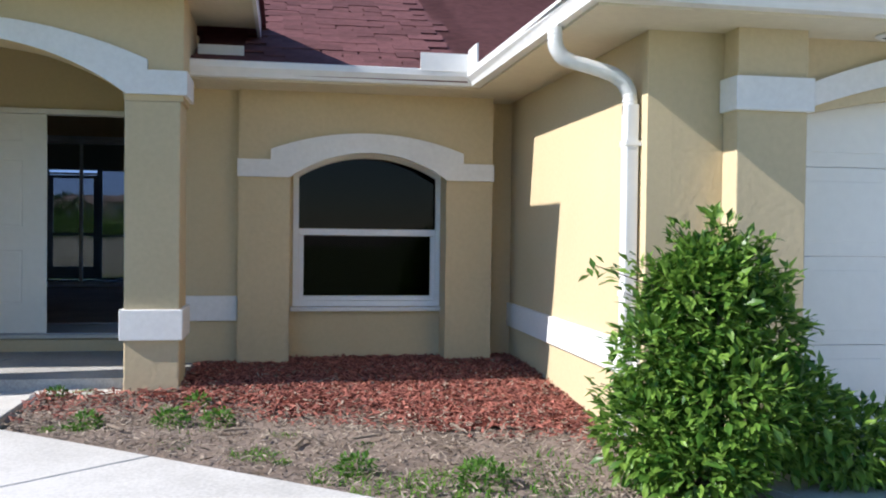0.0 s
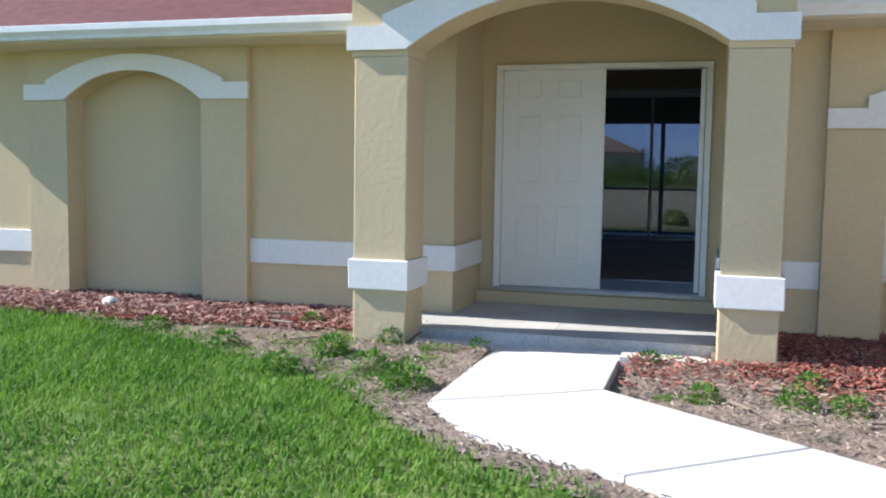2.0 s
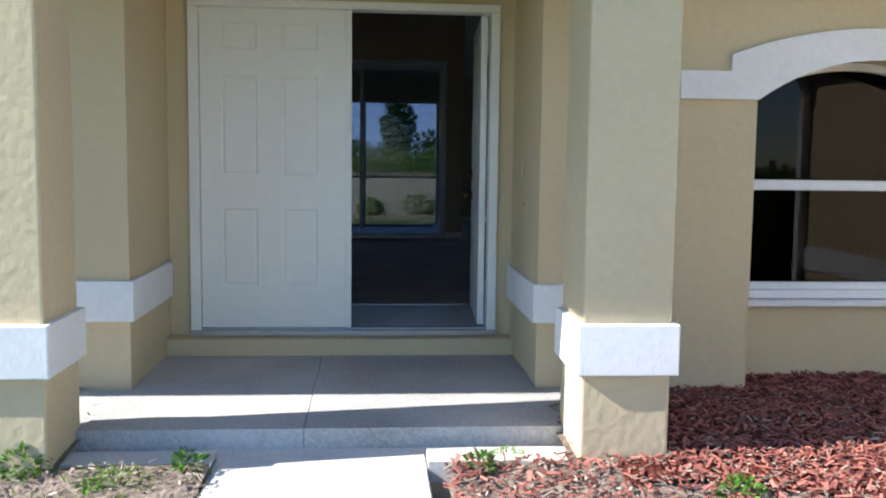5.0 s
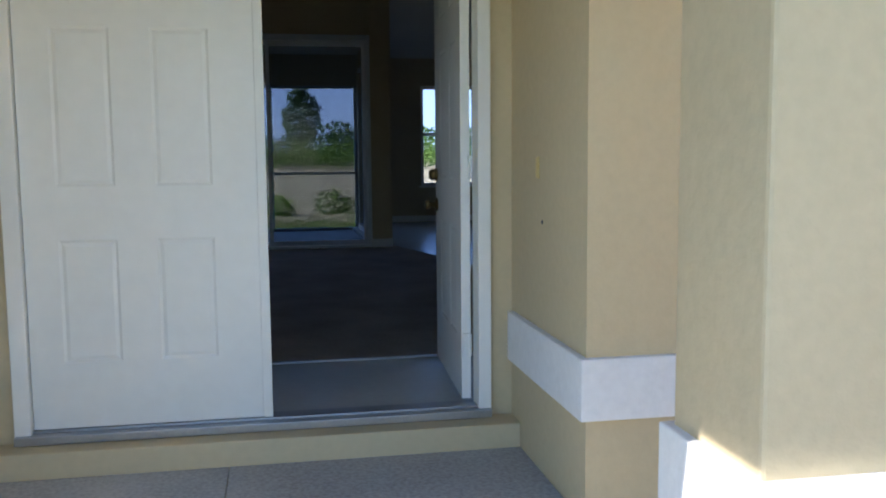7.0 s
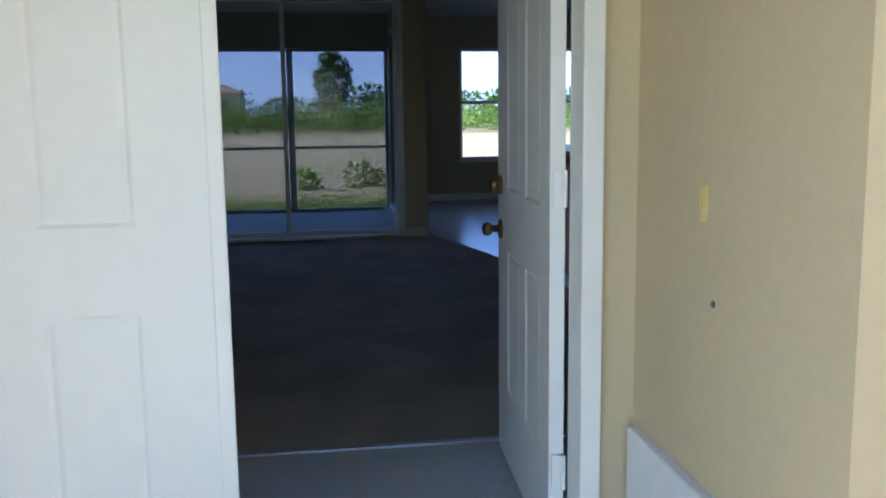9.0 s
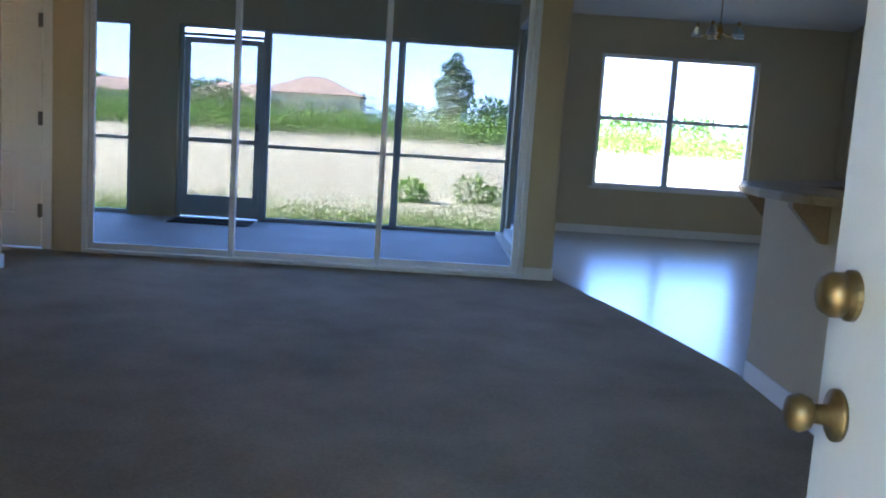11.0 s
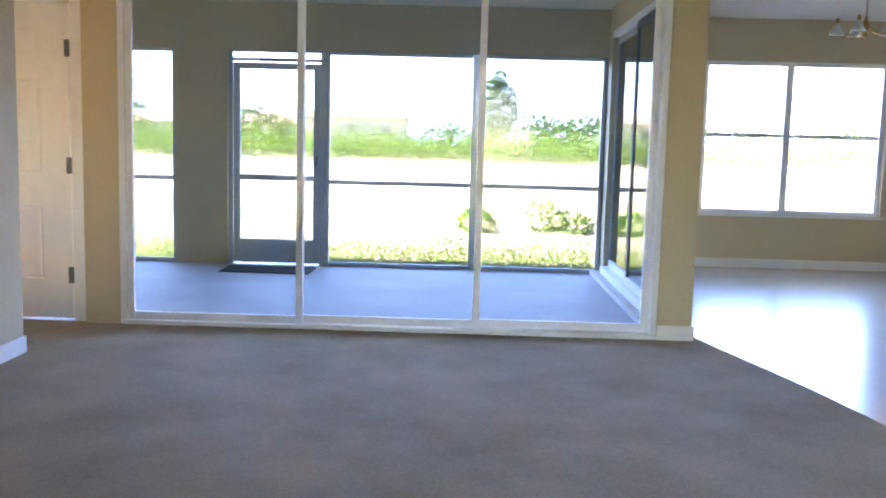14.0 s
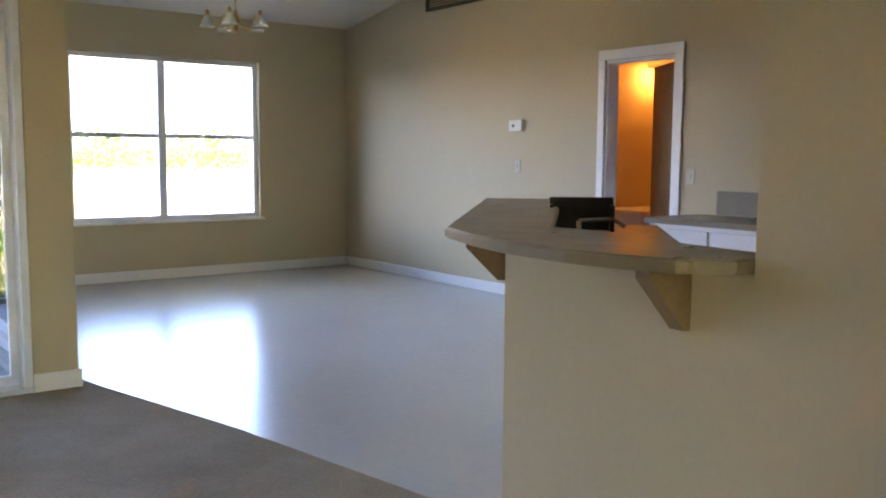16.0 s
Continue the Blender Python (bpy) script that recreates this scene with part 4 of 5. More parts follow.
# ---- sliding doors to the lanai ----
slider = holder("sliding_door", "three panel white framed sliding glass door", "sliding door", (0, 7.24, 0), kind="structure")
part("track", boxes((-2.42, 1.22, -0.045, 0.10, 0.15, 0.278), bevel=0.004), VINYLF, slider, "white aluminium floor track")
part("head", boxes((-2.42, 1.22, -0.045, 0.10, 2.74, 2.808), bevel=0.004), VINYLF, slider)
part("jamb", boxes((-2.418, -2.375, -0.045, 0.10, 0.28, 2.738), bevel=0.004), VINYLF, slider)
part("jamb", boxes((1.175, 1.218, -0.045, 0.10, 0.28, 2.738), bevel=0.004), VINYLF, slider)
for i, (a, b) in enumerate(((-2.373, -1.18), (-1.225, 0.025), (-0.02, 1.173))):
    y = -0.03 + 0.042 * i
    p = part("panel", boxes((a, a + 0.045, y, y + 0.035, 0.282, 2.736), (b - 0.045, b, y, y + 0.035, 0.282, 2.736), (a + 0.046, b - 0.046, y, y + 0.035, 0.282, 0.335), (a + 0.046, b - 0.046, y, y + 0.035, 2.68, 2.736), bevel=0.004), VINYLF, slider)
    part("pane", boxes((a + 0.046, b - 0.046, y + 0.014, y + 0.020, 0.336, 2.679)), TINTED, p).visible_shadow = False
DINEGLASS = glass("dining slider glass", (0.36, 0.38, 0.39), 2.0)
s2 = holder("sliding_door_dining", "dark framed sliding glass door between lanai and dining room", "sliding door", (1.43, 0, 0), kind="structure")
part("track", boxes((-0.06, 0.07, 8.10, 10.80, 0.13, 0.275), bevel=0.004), VINYLF, s2, "white aluminium floor track")
part("head", boxes((-0.03, 0.07, 8.10, 10.80, 2.67, 2.728)), VINYLF, s2)
for i, (a, b) in enumerate(((8.10, 9.52), (9.46, 10.80))):
    x = -0.02 + 0.045 * i
    p = part("panel", boxes((x, x + 0.035, a, a + 0.05, 0.28, 2.665), (x, x + 0.035, b - 0.05, b, 0.28, 2.665), (x, x + 0.035, a + 0.051, b - 0.051, 2.60, 2.665), bevel=0.004), GREYAL if i else GREYP, s2)
    part("bottom_rail", boxes((x - 0.002, x + 0.037, a, b, 0.278, 0.345), bevel=0.004), VINYLF, p, "white bottom rail")
    part("pane", boxes((x + 0.014, x + 0.020, a + 0.051, b - 0.051, 0.346, 2.599)), DINEGLASS, p).visible_shadow = False
part("pull", boxes((-0.055, -0.021, 8.16, 8.19, 1.15, 1.35), bevel=0.006), GREYP, s2, "dark pull handle")

# ---- lanai ----
structure("floor_lanai", boxes((-4.6, 1.40, 7.30, 11.22, -0.1, 0.15)), LANAI, "blue grey painted concrete lanai floor", "floor")
structure("lanai_curb", boxes((1.29, 1.398, 7.46, 11.0, 0.151, 0.20), bevel=0.005), CONCRETE, "pale concrete curb under the sliding door", "curb")
structure("ceiling_lanai", boxes((-4.6, 1.40, 7.46, 11.0, 2.98, 3.02)), SOFFIT, "cream lanai ceiling", "ceiling")
SY = 11.0
structure("wall_lanai_head", boxes((-4.6, 1.40, SY, SY + 0.22, 2.49, 3.02)), SMOOTH, "tan stucco beam over the screens", "wall")
structure("wall_lanai_post", boxes((-3.26, -2.69, SY, SY + 0.22, 0.0, 2.489)), SMOOTH, "tan stucco post between the screens", "wall")
structure("wall_lanai_left", boxes((-4.75, -4.60, 7.39, SY + 0.22, 0.0, 3.02)), SMOOTH, "tan stucco lanai side wall", "wall")
structure("wall_lanai_right", boxes((1.40, 1.60, SY + 0.001, SY + 0.15, 0.0, 3.02)), SMOOTH, "tan stucco lanai corner", "wall")


def screen_bay(x0, x1, rail, label):
    s = holder("screen_panel", label, "screen", (0, SY + 0.08, 0), group="lanai screens", kind="structure")
    part("upright", boxes((x0, x0 + 0.045, -0.025, 0.025, 0.151, 2.487), bevel=0.004), GREYAL, s)
    part("upright", boxes((x1 - 0.045, x1, -0.025, 0.025, 0.151, 2.487), bevel=0.004), GREYAL, s)
    part("rail", boxes((x0 + 0.046, x1 - 0.046, -0.025, 0.025, rail - 0.022, rail + 0.022), bevel=0.004), GREYAL, s)
    part("rail", boxes((x0 + 0.046, x1 - 0.046, -0.025, 0.025, 0.151, 0.195), bevel=0.004), GREYAL, s)
    part("rail", boxes((x0 + 0.046, x1 - 0.046, -0.025, 0.025, 2.445, 2.487), bevel=0.004), GREYAL, s)
    part("mesh", boxes((x0 + 0.047, x1 - 0.047, -0.002, 0.002, 0.196, rail - 0.023), (x0 + 0.047, x1 - 0.047, -0.002, 0.002, rail + 0.023, 2.444)), SCREEN, s, "grey insect screen").visible_shadow = False
    return s


screen_bay(-1.63, 0.0, 1.08, "grey aluminium framed insect screen")
screen_bay(0.001, 1.396, 1.08, "grey aluminium framed insect screen beside the corner")
screen_bay(-4.55, -3.261, 1.08, "grey aluminium framed insect screen beyond the post")
sd = holder("screen_door", "grey aluminium screen door with kick plate and closer", "screen door", (-2.69, SY + 0.08, 0), kind="structure")
part("door_frame", boxes((0.001, 0.05, -0.04, 0.04, 0.151, 2.487), (1.005, 1.058, -0.04, 0.04, 0.151, 2.487), (0.051, 1.004, -0.04, 0.04, 2.455, 2.487), (0.051, 1.004, -0.04, 0.04, 2.36, 2.40), bevel=0.004), GREYAL, sd)
dl = part("door_leaf", boxes((0.055, 0.125, -0.02, 0.02, 0.17, 2.35), (0.93, 1.0, -0.02, 0.02, 0.17, 2.35), (0.126, 0.929, -0.02, 0.02, 2.28, 2.35), (0.126, 0.929, -0.02, 0.02, 1.08, 1.14), (0.126, 0.929, -0.02, 0.02, 0.17, 0.43), bevel=0.004), GREYAL, sd)
part("mesh", boxes((0.126, 0.929, -0.002, 0.002, 0.431, 1.079), (0.126, 0.929, -0.002, 0.002, 1.141, 2.279)), SCREEN, dl).visible_shadow = False
part("handle", boxes((0.95, 0.975, -0.06, -0.021, 1.25, 1.35), bevel=0.005), GREYP, dl, "dark latch handle")
bm = rod(bmesh.new(), (0.35, -0.055, 2.375), (0.85, -0.055, 2.375), 0.016)
part("closer", bm, GREYP, sd, "dark pneumatic closer")
mat_ob = holder("door_mat", "dark rubber mat at the screen door", "mat", (-2.1, 10.62, 0.15))
bm = boxes((-0.52, 0.42, -0.25, 0.25, 0.0, 0.012), bevel=0.004)
for i in range(14):
    box(bm, -0.49 + i * 0.064, -0.455 + i * 0.064, -0.22, 0.22, 0.012, 0.017)
part("pad", bm, BLACK, mat_ob)

# ---- dining room ----
dw = holder("window_2", "white framed twin single hung dining window", "window", (0, DY, 0), kind="structure")
part("window_frame", boxes((2.482, 2.53, 0.05, 0.15, 0.847, 2.503), (4.41, 4.458, 0.05, 0.15, 0.847, 2.503), (2.531, 4.409, 0.05, 0.15, 2.455, 2.503), (2.531, 4.409, 0.05, 0.15, 0.847, 0.895), (3.37, 3.45, 0.05, 0.15, 0.896, 2.454), bevel=0.004), VINYLF, dw)
for a, b in ((2.532, 3.369), (3.451, 4.408)):
    part("meeting_rail", boxes((a, b, 0.07, 0.13, 1.685, 1.73), bevel=0.004), VINYLF, dw)
    part("pane", boxes((a, b, 0.10, 0.106, 1.731, 2.453)), PANE, dw).visible_shadow = False
    part("pane", boxes((a, b, 0.085, 0.091, 0.897, 1.684)), PANE, dw).visible_shadow = False
part("window_sill", boxes((2.44, 4.50, -0.03, 0.049, 0.82, 0.846), bevel=0.006), WHITE, dw)
th = holder("thermostat", "white wall thermostat with a small display", "thermostat", (DX, 8.24, 1.75))
part("body", boxes((-0.028, -0.001, -0.085, 0.085, 0, 0.10), bevel=0.006), PLASTIC, th)
part("display", boxes((-0.030, -0.0285, 0.005, 0.04, 0.035, 0.06)), GREYP, th)
ls = holder("light_switch", "ivory light switch plate on the dining wall", "switch", (DX, 8.22, 1.38))
part("plate", boxes((-0.007, -0.001, -0.036, 0.036, 0, 0.115), bevel=0.003), IVORY, ls)
part("toggle", boxes((-0.015, -0.0072, -0.006, 0.006, 0.045, 0.07), bevel=0.002), IVORY, ls)
l2 = copy_thing(ls, pose(DX, 6.32, 1.33))
vent2 = holder("return_grille", "dark brown air grille high on the dining wall", "vent", (DX, 8.95, 2.96))
part("frame", boxes((-0.02, -0.001, -0.68, -0.64, 0, 0.14), (-0.02, -0.001, 0.64, 0.68, 0, 0.14), (-0.02, -0.001, -0.639, 0.639, 0, 0.02), (-0.02, -0.001, -0.639, 0.639, 0.12, 0.14)), DARKWOOD, vent2)
for i in range(4):
    part("slat", boxes((-0.016, -0.004, -0.638, 0.638, 0.026 + i * 0.024, 0.036 + i * 0.024)), DARKWOOD, vent2)

ch = holder("chandelier", "brass chandelier with clear glass shades over the dining floor", "chandelier", (3.22, 9.0, 2.58))
part("stem", rod(bmesh.new(), (0, 0, 0.04), (0, 0, 0.75), 0.006), BRASS, ch)
part("canopy", lathe(bmesh.new(), [(0.06, 0.755), (0.055, 0.73), (0.012, 0.715)], (0, 0, 0)), BRASS, ch, smooth=True)
part("hub", lathe(bmesh.new(), [(0.006, -0.09), (0.022, -0.06), (0.012, -0.03), (0.035, 0.0), (0.02, 0.05), (0.008, 0.10)], (0, 0, 0)), BRASS, ch, smooth=True)
for i in range(5):
    a = 2 * math.pi * i / 5 + 0.3
    u = Vector((math.cos(a), math.sin(a), 0))
    bm = bmesh.new()
    pts = [u * 0.02 + Vector((0, 0, 0.0)), u * 0.09 + Vector((0, 0, -0.05)), u * 0.16 + Vector((0, 0, -0.05)), u * 0.215 + Vector((0, 0, 0.0)), u * 0.22 + Vector((0, 0, 0.04))]
    for p, q in zip(pts, pts[1:]):
        rod(bm, p, q, 0.006, n=8)
    arm = part("arm", bm, BRASS, ch)
    c = u * 0.22
    part("shade", lathe(bmesh.new(), [(0.018, 0.03), (0.032, 0.0), (0.048, -0.035), (0.062, -0.06), (0.059, -0.06), (0.045, -0.035), (0.028, 0.0), (0.012, 0.026)], (c.x, c.y, 0.01)), SHADEGL, arm, "clear fluted glass shade", True)
    part("socket", lathe(bmesh.new(), [(0.014, 0.02), (0.016, 0.06), (0.008, 0.075)], (c.x, c.y, 0.01)), BRASS, arm)

# doorway in the dining wall and the lamplit room behind it
dc = holder("doorway_casing", "white painted doorway casing in the dining wall", "casing", (DX, 0, 0), kind="structure")
part("side", boxes((-0.018, -0.001, 7.18, 7.25, FZ, 2.29), bevel=0.004), WHITE, dc)
part("side", boxes((-0.018, -0.001, 6.41, 6.48, FZ, 2.29), bevel=0.004), WHITE, dc)
part("head", boxes((-0.018, -0.001, 6.41, 7.25, 2.292, 2.37), bevel=0.004), WHITE, dc)
part("jamb", boxes((0.0, 0.12, 7.155, 7.178, FZ, 2.288), (0.0, 0.12, 6.482, 6.505, FZ, 2.288), (0.0, 0.12, 6.506, 7.154, 2.265, 2.288)), WHITE, dc)
structure("wall_utility", boxes((5.685, 7.6, 7.85, 7.95, 0.2, 2.7), (7.6, 7.7, 5.6, 7.95, 0.2, 2.7), (5.685, 7.6, 5.5, 5.6, 0.2, 2.7), (5.685, 7.7, 5.5, 7.95, 2.7, 2.75)), ORANGE, "plain utility room wall lit by a bulb", "wall")
ul = holder("utility_lamp", "lit bare bulb wall lamp in the utility room", "lamp", (6.85, 7.73, 2.28))
part("base", lathe(bmesh.new(), [(0.055, 0.10), (0.05, 0.06), (0.025, 0.04)], (0, 0, 0)), WHITE, ul)
part("bulb", lathe(bmesh.new(), [(0.012, 0.04), (0.03, 0.0), (0.032, -0.025), (0.02, -0.05), (0.006, -0.056)], (0, 0, 0)), bulb("glowing bulb", (1.0, 0.5, 0.15), 3.0), ul, smooth=True)
part("arm", rod(bmesh.new(), (0, 0, 0.085), (0, 0.119, 0.085), 0.012), WHITE, ul)
lamp = bpy.data.lights.new("utility_glow", "POINT")
lamp.energy, lamp.color, lamp.shadow_soft_size = 0.10, (1.0, 0.26, 0.03), 0.05
lo = new("utility_glow", lamp)
lo.location = (6.80, 7.45, 2.20)
uc = holder("utility_shelf", "white laminate shelf counter in the utility room", "shelf", (6.9, 7.84, 1.02))
part("top", boxes((-0.75, 0.68, -0.55, 0.0, 0.0, 0.04), bevel=0.005), WHITE, uc)
part("support", boxes((-0.70, -0.66, -0.5, 0.0, -0.78, -0.001)), WHITE, uc)
part("support", boxes((0.60, 0.64, -0.5, 0.0, -0.78, -0.001)), WHITE, uc)
ud = holder("utility_door", "door standing open in the utility room, its shade painted brown", "door", (5.70, 6.50, 0.26), kind="structure")
ud.rotation_euler = (0, 0, radians(57))
# Brown oak colour stands in for shade on the side away from the bulb.
part("leaf", panel_leaf(0.70, 2.0, 0.035), WOOD_SHADE, ud)

# ---- bar and kitchen ----
BT = 1.275
half = [(2.10, 3.4302), (2.10, 4.385), (3.70, 5.985), (3.785, 5.90), (2.22, 4.335), (2.22, 3.4302)]
structure("wall_bar", prism(half, 0.0, BT - 0.042), INWALL, "beige painted half wall under the bar", "wall")
top = [(2.04, 3.44), (1.94, 3.55), (1.90, 3.69), (1.875, 3.88), (1.89, 4.14), (1.95, 4.38), (2.06, 4.67), (3.62, 6.33), (3.95, 6.01), (2.40, 4.47), (2.42, 4.21), (2.30, 3.80), (2.24, 3.44)]
bar = holder("bar_top", "brown laminate breakfast bar with angled corner", "bar counter", (0, 0, 0))
bm = prism(top, BT - 0.04, BT)
bmesh.ops.bevel(bm, geom=[e for e in bm.edges if abs(e.verts[0].co.z - e.verts[1].co.z) < 1e-6], offset=0.008, segments=2, affect="EDGES")
part("top", bm, LAMINATE, bar)
part("bracket", prism([(0.0, 0.0), (0.0, -0.17), (-0.025, -0.17), (-0.17, -0.02), (-0.17, 0.0)], 3.62, 3.67, "y"), WOOD_SHADE, bar, "brown wooden bracket").location = (2.099, 0, BT - 0.041)
b2 = part("bracket", prism([(0.0, 0.0), (0.0, -0.13), (-0.03, -0.13), (-0.14, -0.02), (-0.14, 0.0)], -0.022, 0.022, "y"), WOOD_SHADE, bar, "brown wooden bracket")
b2.location, b2.rotation_euler = (2.155, 4.44, BT - 0.041), (0, 0, radians(-45))
sink = holder("kitchen_sink_counter", "lower kitchen counter with sink behind the bar", "counter", (0, 0, 0))
part("counter", prism([(2.235, 3.44), (2.235, 4.33), (3.80, 5.895), (4.20, 5.49), (2.86, 4.13), (2.86, 3.44)], 1.10, 1.14), LAMINATE, sink)
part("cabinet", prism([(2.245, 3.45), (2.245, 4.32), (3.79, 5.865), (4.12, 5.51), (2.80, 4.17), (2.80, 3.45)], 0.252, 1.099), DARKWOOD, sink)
bm = rod(bmesh.new(), (3.05, 4.98, 1.14), (3.05, 4.98, 1.24), 0.012)
rod(bm, (3.05, 4.98, 1.24), (3.16, 4.88, 1.25), 0.010)
rod(bm, (3.16, 4.88, 1.25), (3.20, 4.84, 1.215), 0.009)
part("faucet", bm, CHROME, sink, "chrome faucet")
db = holder("dark_box", "dark brown open box on the kitchen counter", "box", (3.42, 5.33, 1.14))
db.rotation_euler = (0, 0, radians(-43))
part("back", boxes((-0.16, 0.16, -0.012, 0.012, 0, 0.185), bevel=0.004), DARKWOOD, db)
part("side", boxes((-0.16, -0.14, -0.10, -0.013, 0, 0.15), bevel=0.004), DARKWOOD, db)
part("side", boxes((0.14, 0.16, -0.10, -0.013, 0, 0.15), bevel=0.004), DARKWOOD, db)
part("floor_board", boxes((-0.139, 0.139, -0.10, -0.013, 0, 0.02)), DARKWOOD, db)
kc = holder("kitchen_cabinet", "white kitchen base cabinet with grey worktop", "cabinet", (DX, 0, 0))
part("body", boxes((-0.58, -0.001, 4.2, 6.20, 0.252, 1.078)), WHITE, kc)
part("worktop", boxes((-0.61, -0.001, 4.18, 6.23, 1.08, 1.118), bevel=0.006), LAMINATE, kc, "grey brown laminate worktop")
part("backsplash", boxes((-0.022, -0.001, 4.18, 6.07, 1.119, 1.29)), LAMINATE, kc)
for i in range(4):
    d = part("door", boxes((-0.602, -0.582, 4.24 + i * 0.49, 4.71 + i * 0.49, 0.36, 1.05), bevel=0.006), WHITE, kc)
    part("knob", lathe(bmesh.new(), [(0.008, -0.603), (0.008, -0.618), (0.015, -0.622), (0.012, -0.632)], (0, 4.67 + i * 0.49, 0.95), "x"), CHROME, d)
part("plinth", boxes((-0.53, -0.52, 4.2, 6.20, 0.252, 0.35)), WHITE, kc)

# ---- garden bush by the garage ----
def leaf_cloud(name, count, centre_of, material, size, label="", parent=None, kind="", category=""):
    """Pointed folded leaves set at random on a crown given by centre_of(rng)."""
    rng = random.Random(count * 3 + len(name))
    vs, fs = [], []
    for i in range(count):
        p, out = centre_of(rng)
        s = size * rng.uniform(0.6, 1.35)
        d = (Vector(out).normalized() + Vector((rng.gauss(0, 0.6), rng.gauss(0, 0.6), rng.gauss(-0.1, 0.5)))).normalized()
        side = d.cross(Vector((rng.gauss(0, 0.4), rng.gauss(0, 0.4), 1))).normalized()
        up = side.cross(d)
        k = len(vs)
        p = Vector(p)
        vs += [tuple(p), tuple(p + d * s * 0.5 + side * s * 0.21 + up * s * 0.06), tuple(p + d * s - up * s * 0.08), tuple(p + d * s * 0.5 - side * s * 0.21 + up * s * 0.06), tuple(p + d * s * 0.5)]
        fs += [(k, k + 1, k + 4), (k + 1, k + 2, k + 4), (k + 2, k + 3, k + 4), (k + 3, k, k + 4)]
    ob = raw(name, vs, fs, material)
    if parent:
        ob.parent = parent
        if label:
            ob["label"] = label
    else:
        tagged(ob, label, category, kind=kind)
    return ob


def blob_crown(lobes):
    """Points in and near the skin of overlapping egg-shaped lobes (x, y, z, rx, ry, rz)."""
    weight = [l[3] * l[5] for l in lobes]
    def pick(rng):
        x, y, z, a, b, c = rng.choices(lobes, weight)[0]
        d = Vector((rng.gauss(0, 1), rng.gauss(0, 1), rng.gauss(0, 1))).normalized()
        r = rng.uniform(0.62, 1.06) + 0.12 * noise.noise(d * 3 + Vector((x, y, z)))
        return (x + d.x * a * r, y + d.y * b * r, z + d.z * c * r), (d.x, d.y, d.z + 0.15)
    return pick


bush = holder("bush", "leafy green bush at the garage corner", "bush", (4.33, -4.72, 0))
lobes = [(-0.02, 0, 0.80, 0.30, 0.30, 0.42), (0.04, 0.02, 1.05, 0.22, 0.24, 0.22), (-0.14, -0.02, 1.0, 0.17, 0.2, 0.2), (0.22, 0, 1.02, 0.15, 0.2, 0.16), (-0.30, -0.05, 0.66, 0.20, 0.24, 0.24), (0.28, 0, 0.74, 0.20, 0.24, 0.28),
         (0.02, -0.12, 0.45, 0.36, 0.34, 0.34), (-0.34, -0.05, 0.30, 0.22, 0.26, 0.26), (0.40, -0.05, 0.36, 0.26, 0.28, 0.28), (0.72, -0.05, 0.22, 0.30, 0.30, 0.22), (1.02, 0, 0.12, 0.26, 0.28, 0.13), (-0.12, -0.2, 0.18, 0.34, 0.28, 0.2)]
leaf_cloud("leaves", 13000, blob_crown(lobes), LEAF, 0.08, parent=bush)
rng1 = random.Random(8)
for i in range(9):
    a = rng1.uniform(0, 6.283)
    bm = bmesh.new()
    p = Vector((0.10 * math.cos(a), 0.08 * math.sin(a), 0))
    q = p + Vector((0.07 * math.cos(a), 0.06 * math.sin(a), 0.55))
    r = q + Vector((0.05 * math.cos(a + 1), 0.05 * math.sin(a + 1), 0.45))
    rod(bm, p, q, 0.012, 0.009, 6), rod(bm, q, r, 0.009, 0.004, 6)
    part("stem", bm, BARK, bush)
twigs = [(-0.2, 0.0, 1.32), (0.02, 0.0, 1.38), (0.16, 0.05, 1.33), (0.34, 0.0, 1.26), (-0.44, 0.0, 0.98), (-0.62, -0.05, 1.12), (0.52, 0.0, 0.62), (-0.6, -0.1, 0.55), (-0.5, 0.0, 0.8), (-0.40, -0.05, 1.15), (0.45, 0.0, 1.1), (0.58, 0, 0.85), (-0.58, -0.1, 0.36)]
for x, y, z in twigs:
    rod_bm = rod(bmesh.new(), (x * 0.4, y, z - 0.12), (x, y, z), 0.005, 0.002, 5)
    part("twig", rod_bm, BARK, bush)
leaf_cloud("sprig_leaves", 420, lambda rng: (lambda t: ((t[0] * rng.uniform(0.6, 1.05), t[1] + rng.gauss(0, 0.03), t[2] - 0.1 + rng.uniform(0, 0.12)), (t[0], 0, 0.3)))(rng.choice(twigs)), LEAF, 0.07, parent=bush)
clumps = [(-1.6, -2.55, 0.15), (-1.16, -2.92, 0.16), (-0.80, -3.27, 0.17), (-1.3, -2.12, 0.11), (-2.15, -1.68, 0.09), (-0.62, -2.1, 0.07), (-2.5, -2.5, 0.12), (-1.75, -3.1, 0.15), (-3.3, -2.2, 0.12), (0.98, -2.96, 0.12), (1.62, -2.54, 0.10), (1.5, -3.0, 0.13), (1.8, -2.98, 0.12), (0.62, -2.16, 0.08), (2.6, -4.3, 0.12), (3.2, -4.6, 0.16)]
leaf_cloud("broad_weeds", 5000, blob_crown([(x, y, ground_z(x, y) + 0.03 + r * 0.3, r * 0.8, r * 0.8, r * 0.55) for x, y, r in clumps]), WEED, 0.04, "leafy green weeds in clumps on the beds", kind="stuff", category="weeds")
stone = holder("stone", "round white stone lying on the mulch", "stone", (-4.25, -1.5, ground_z(-4.25, -1.5) + 0.05))
bm = bmesh.new()
bmesh.ops.create_icosphere(bm, subdivisions=3, radius=0.075)
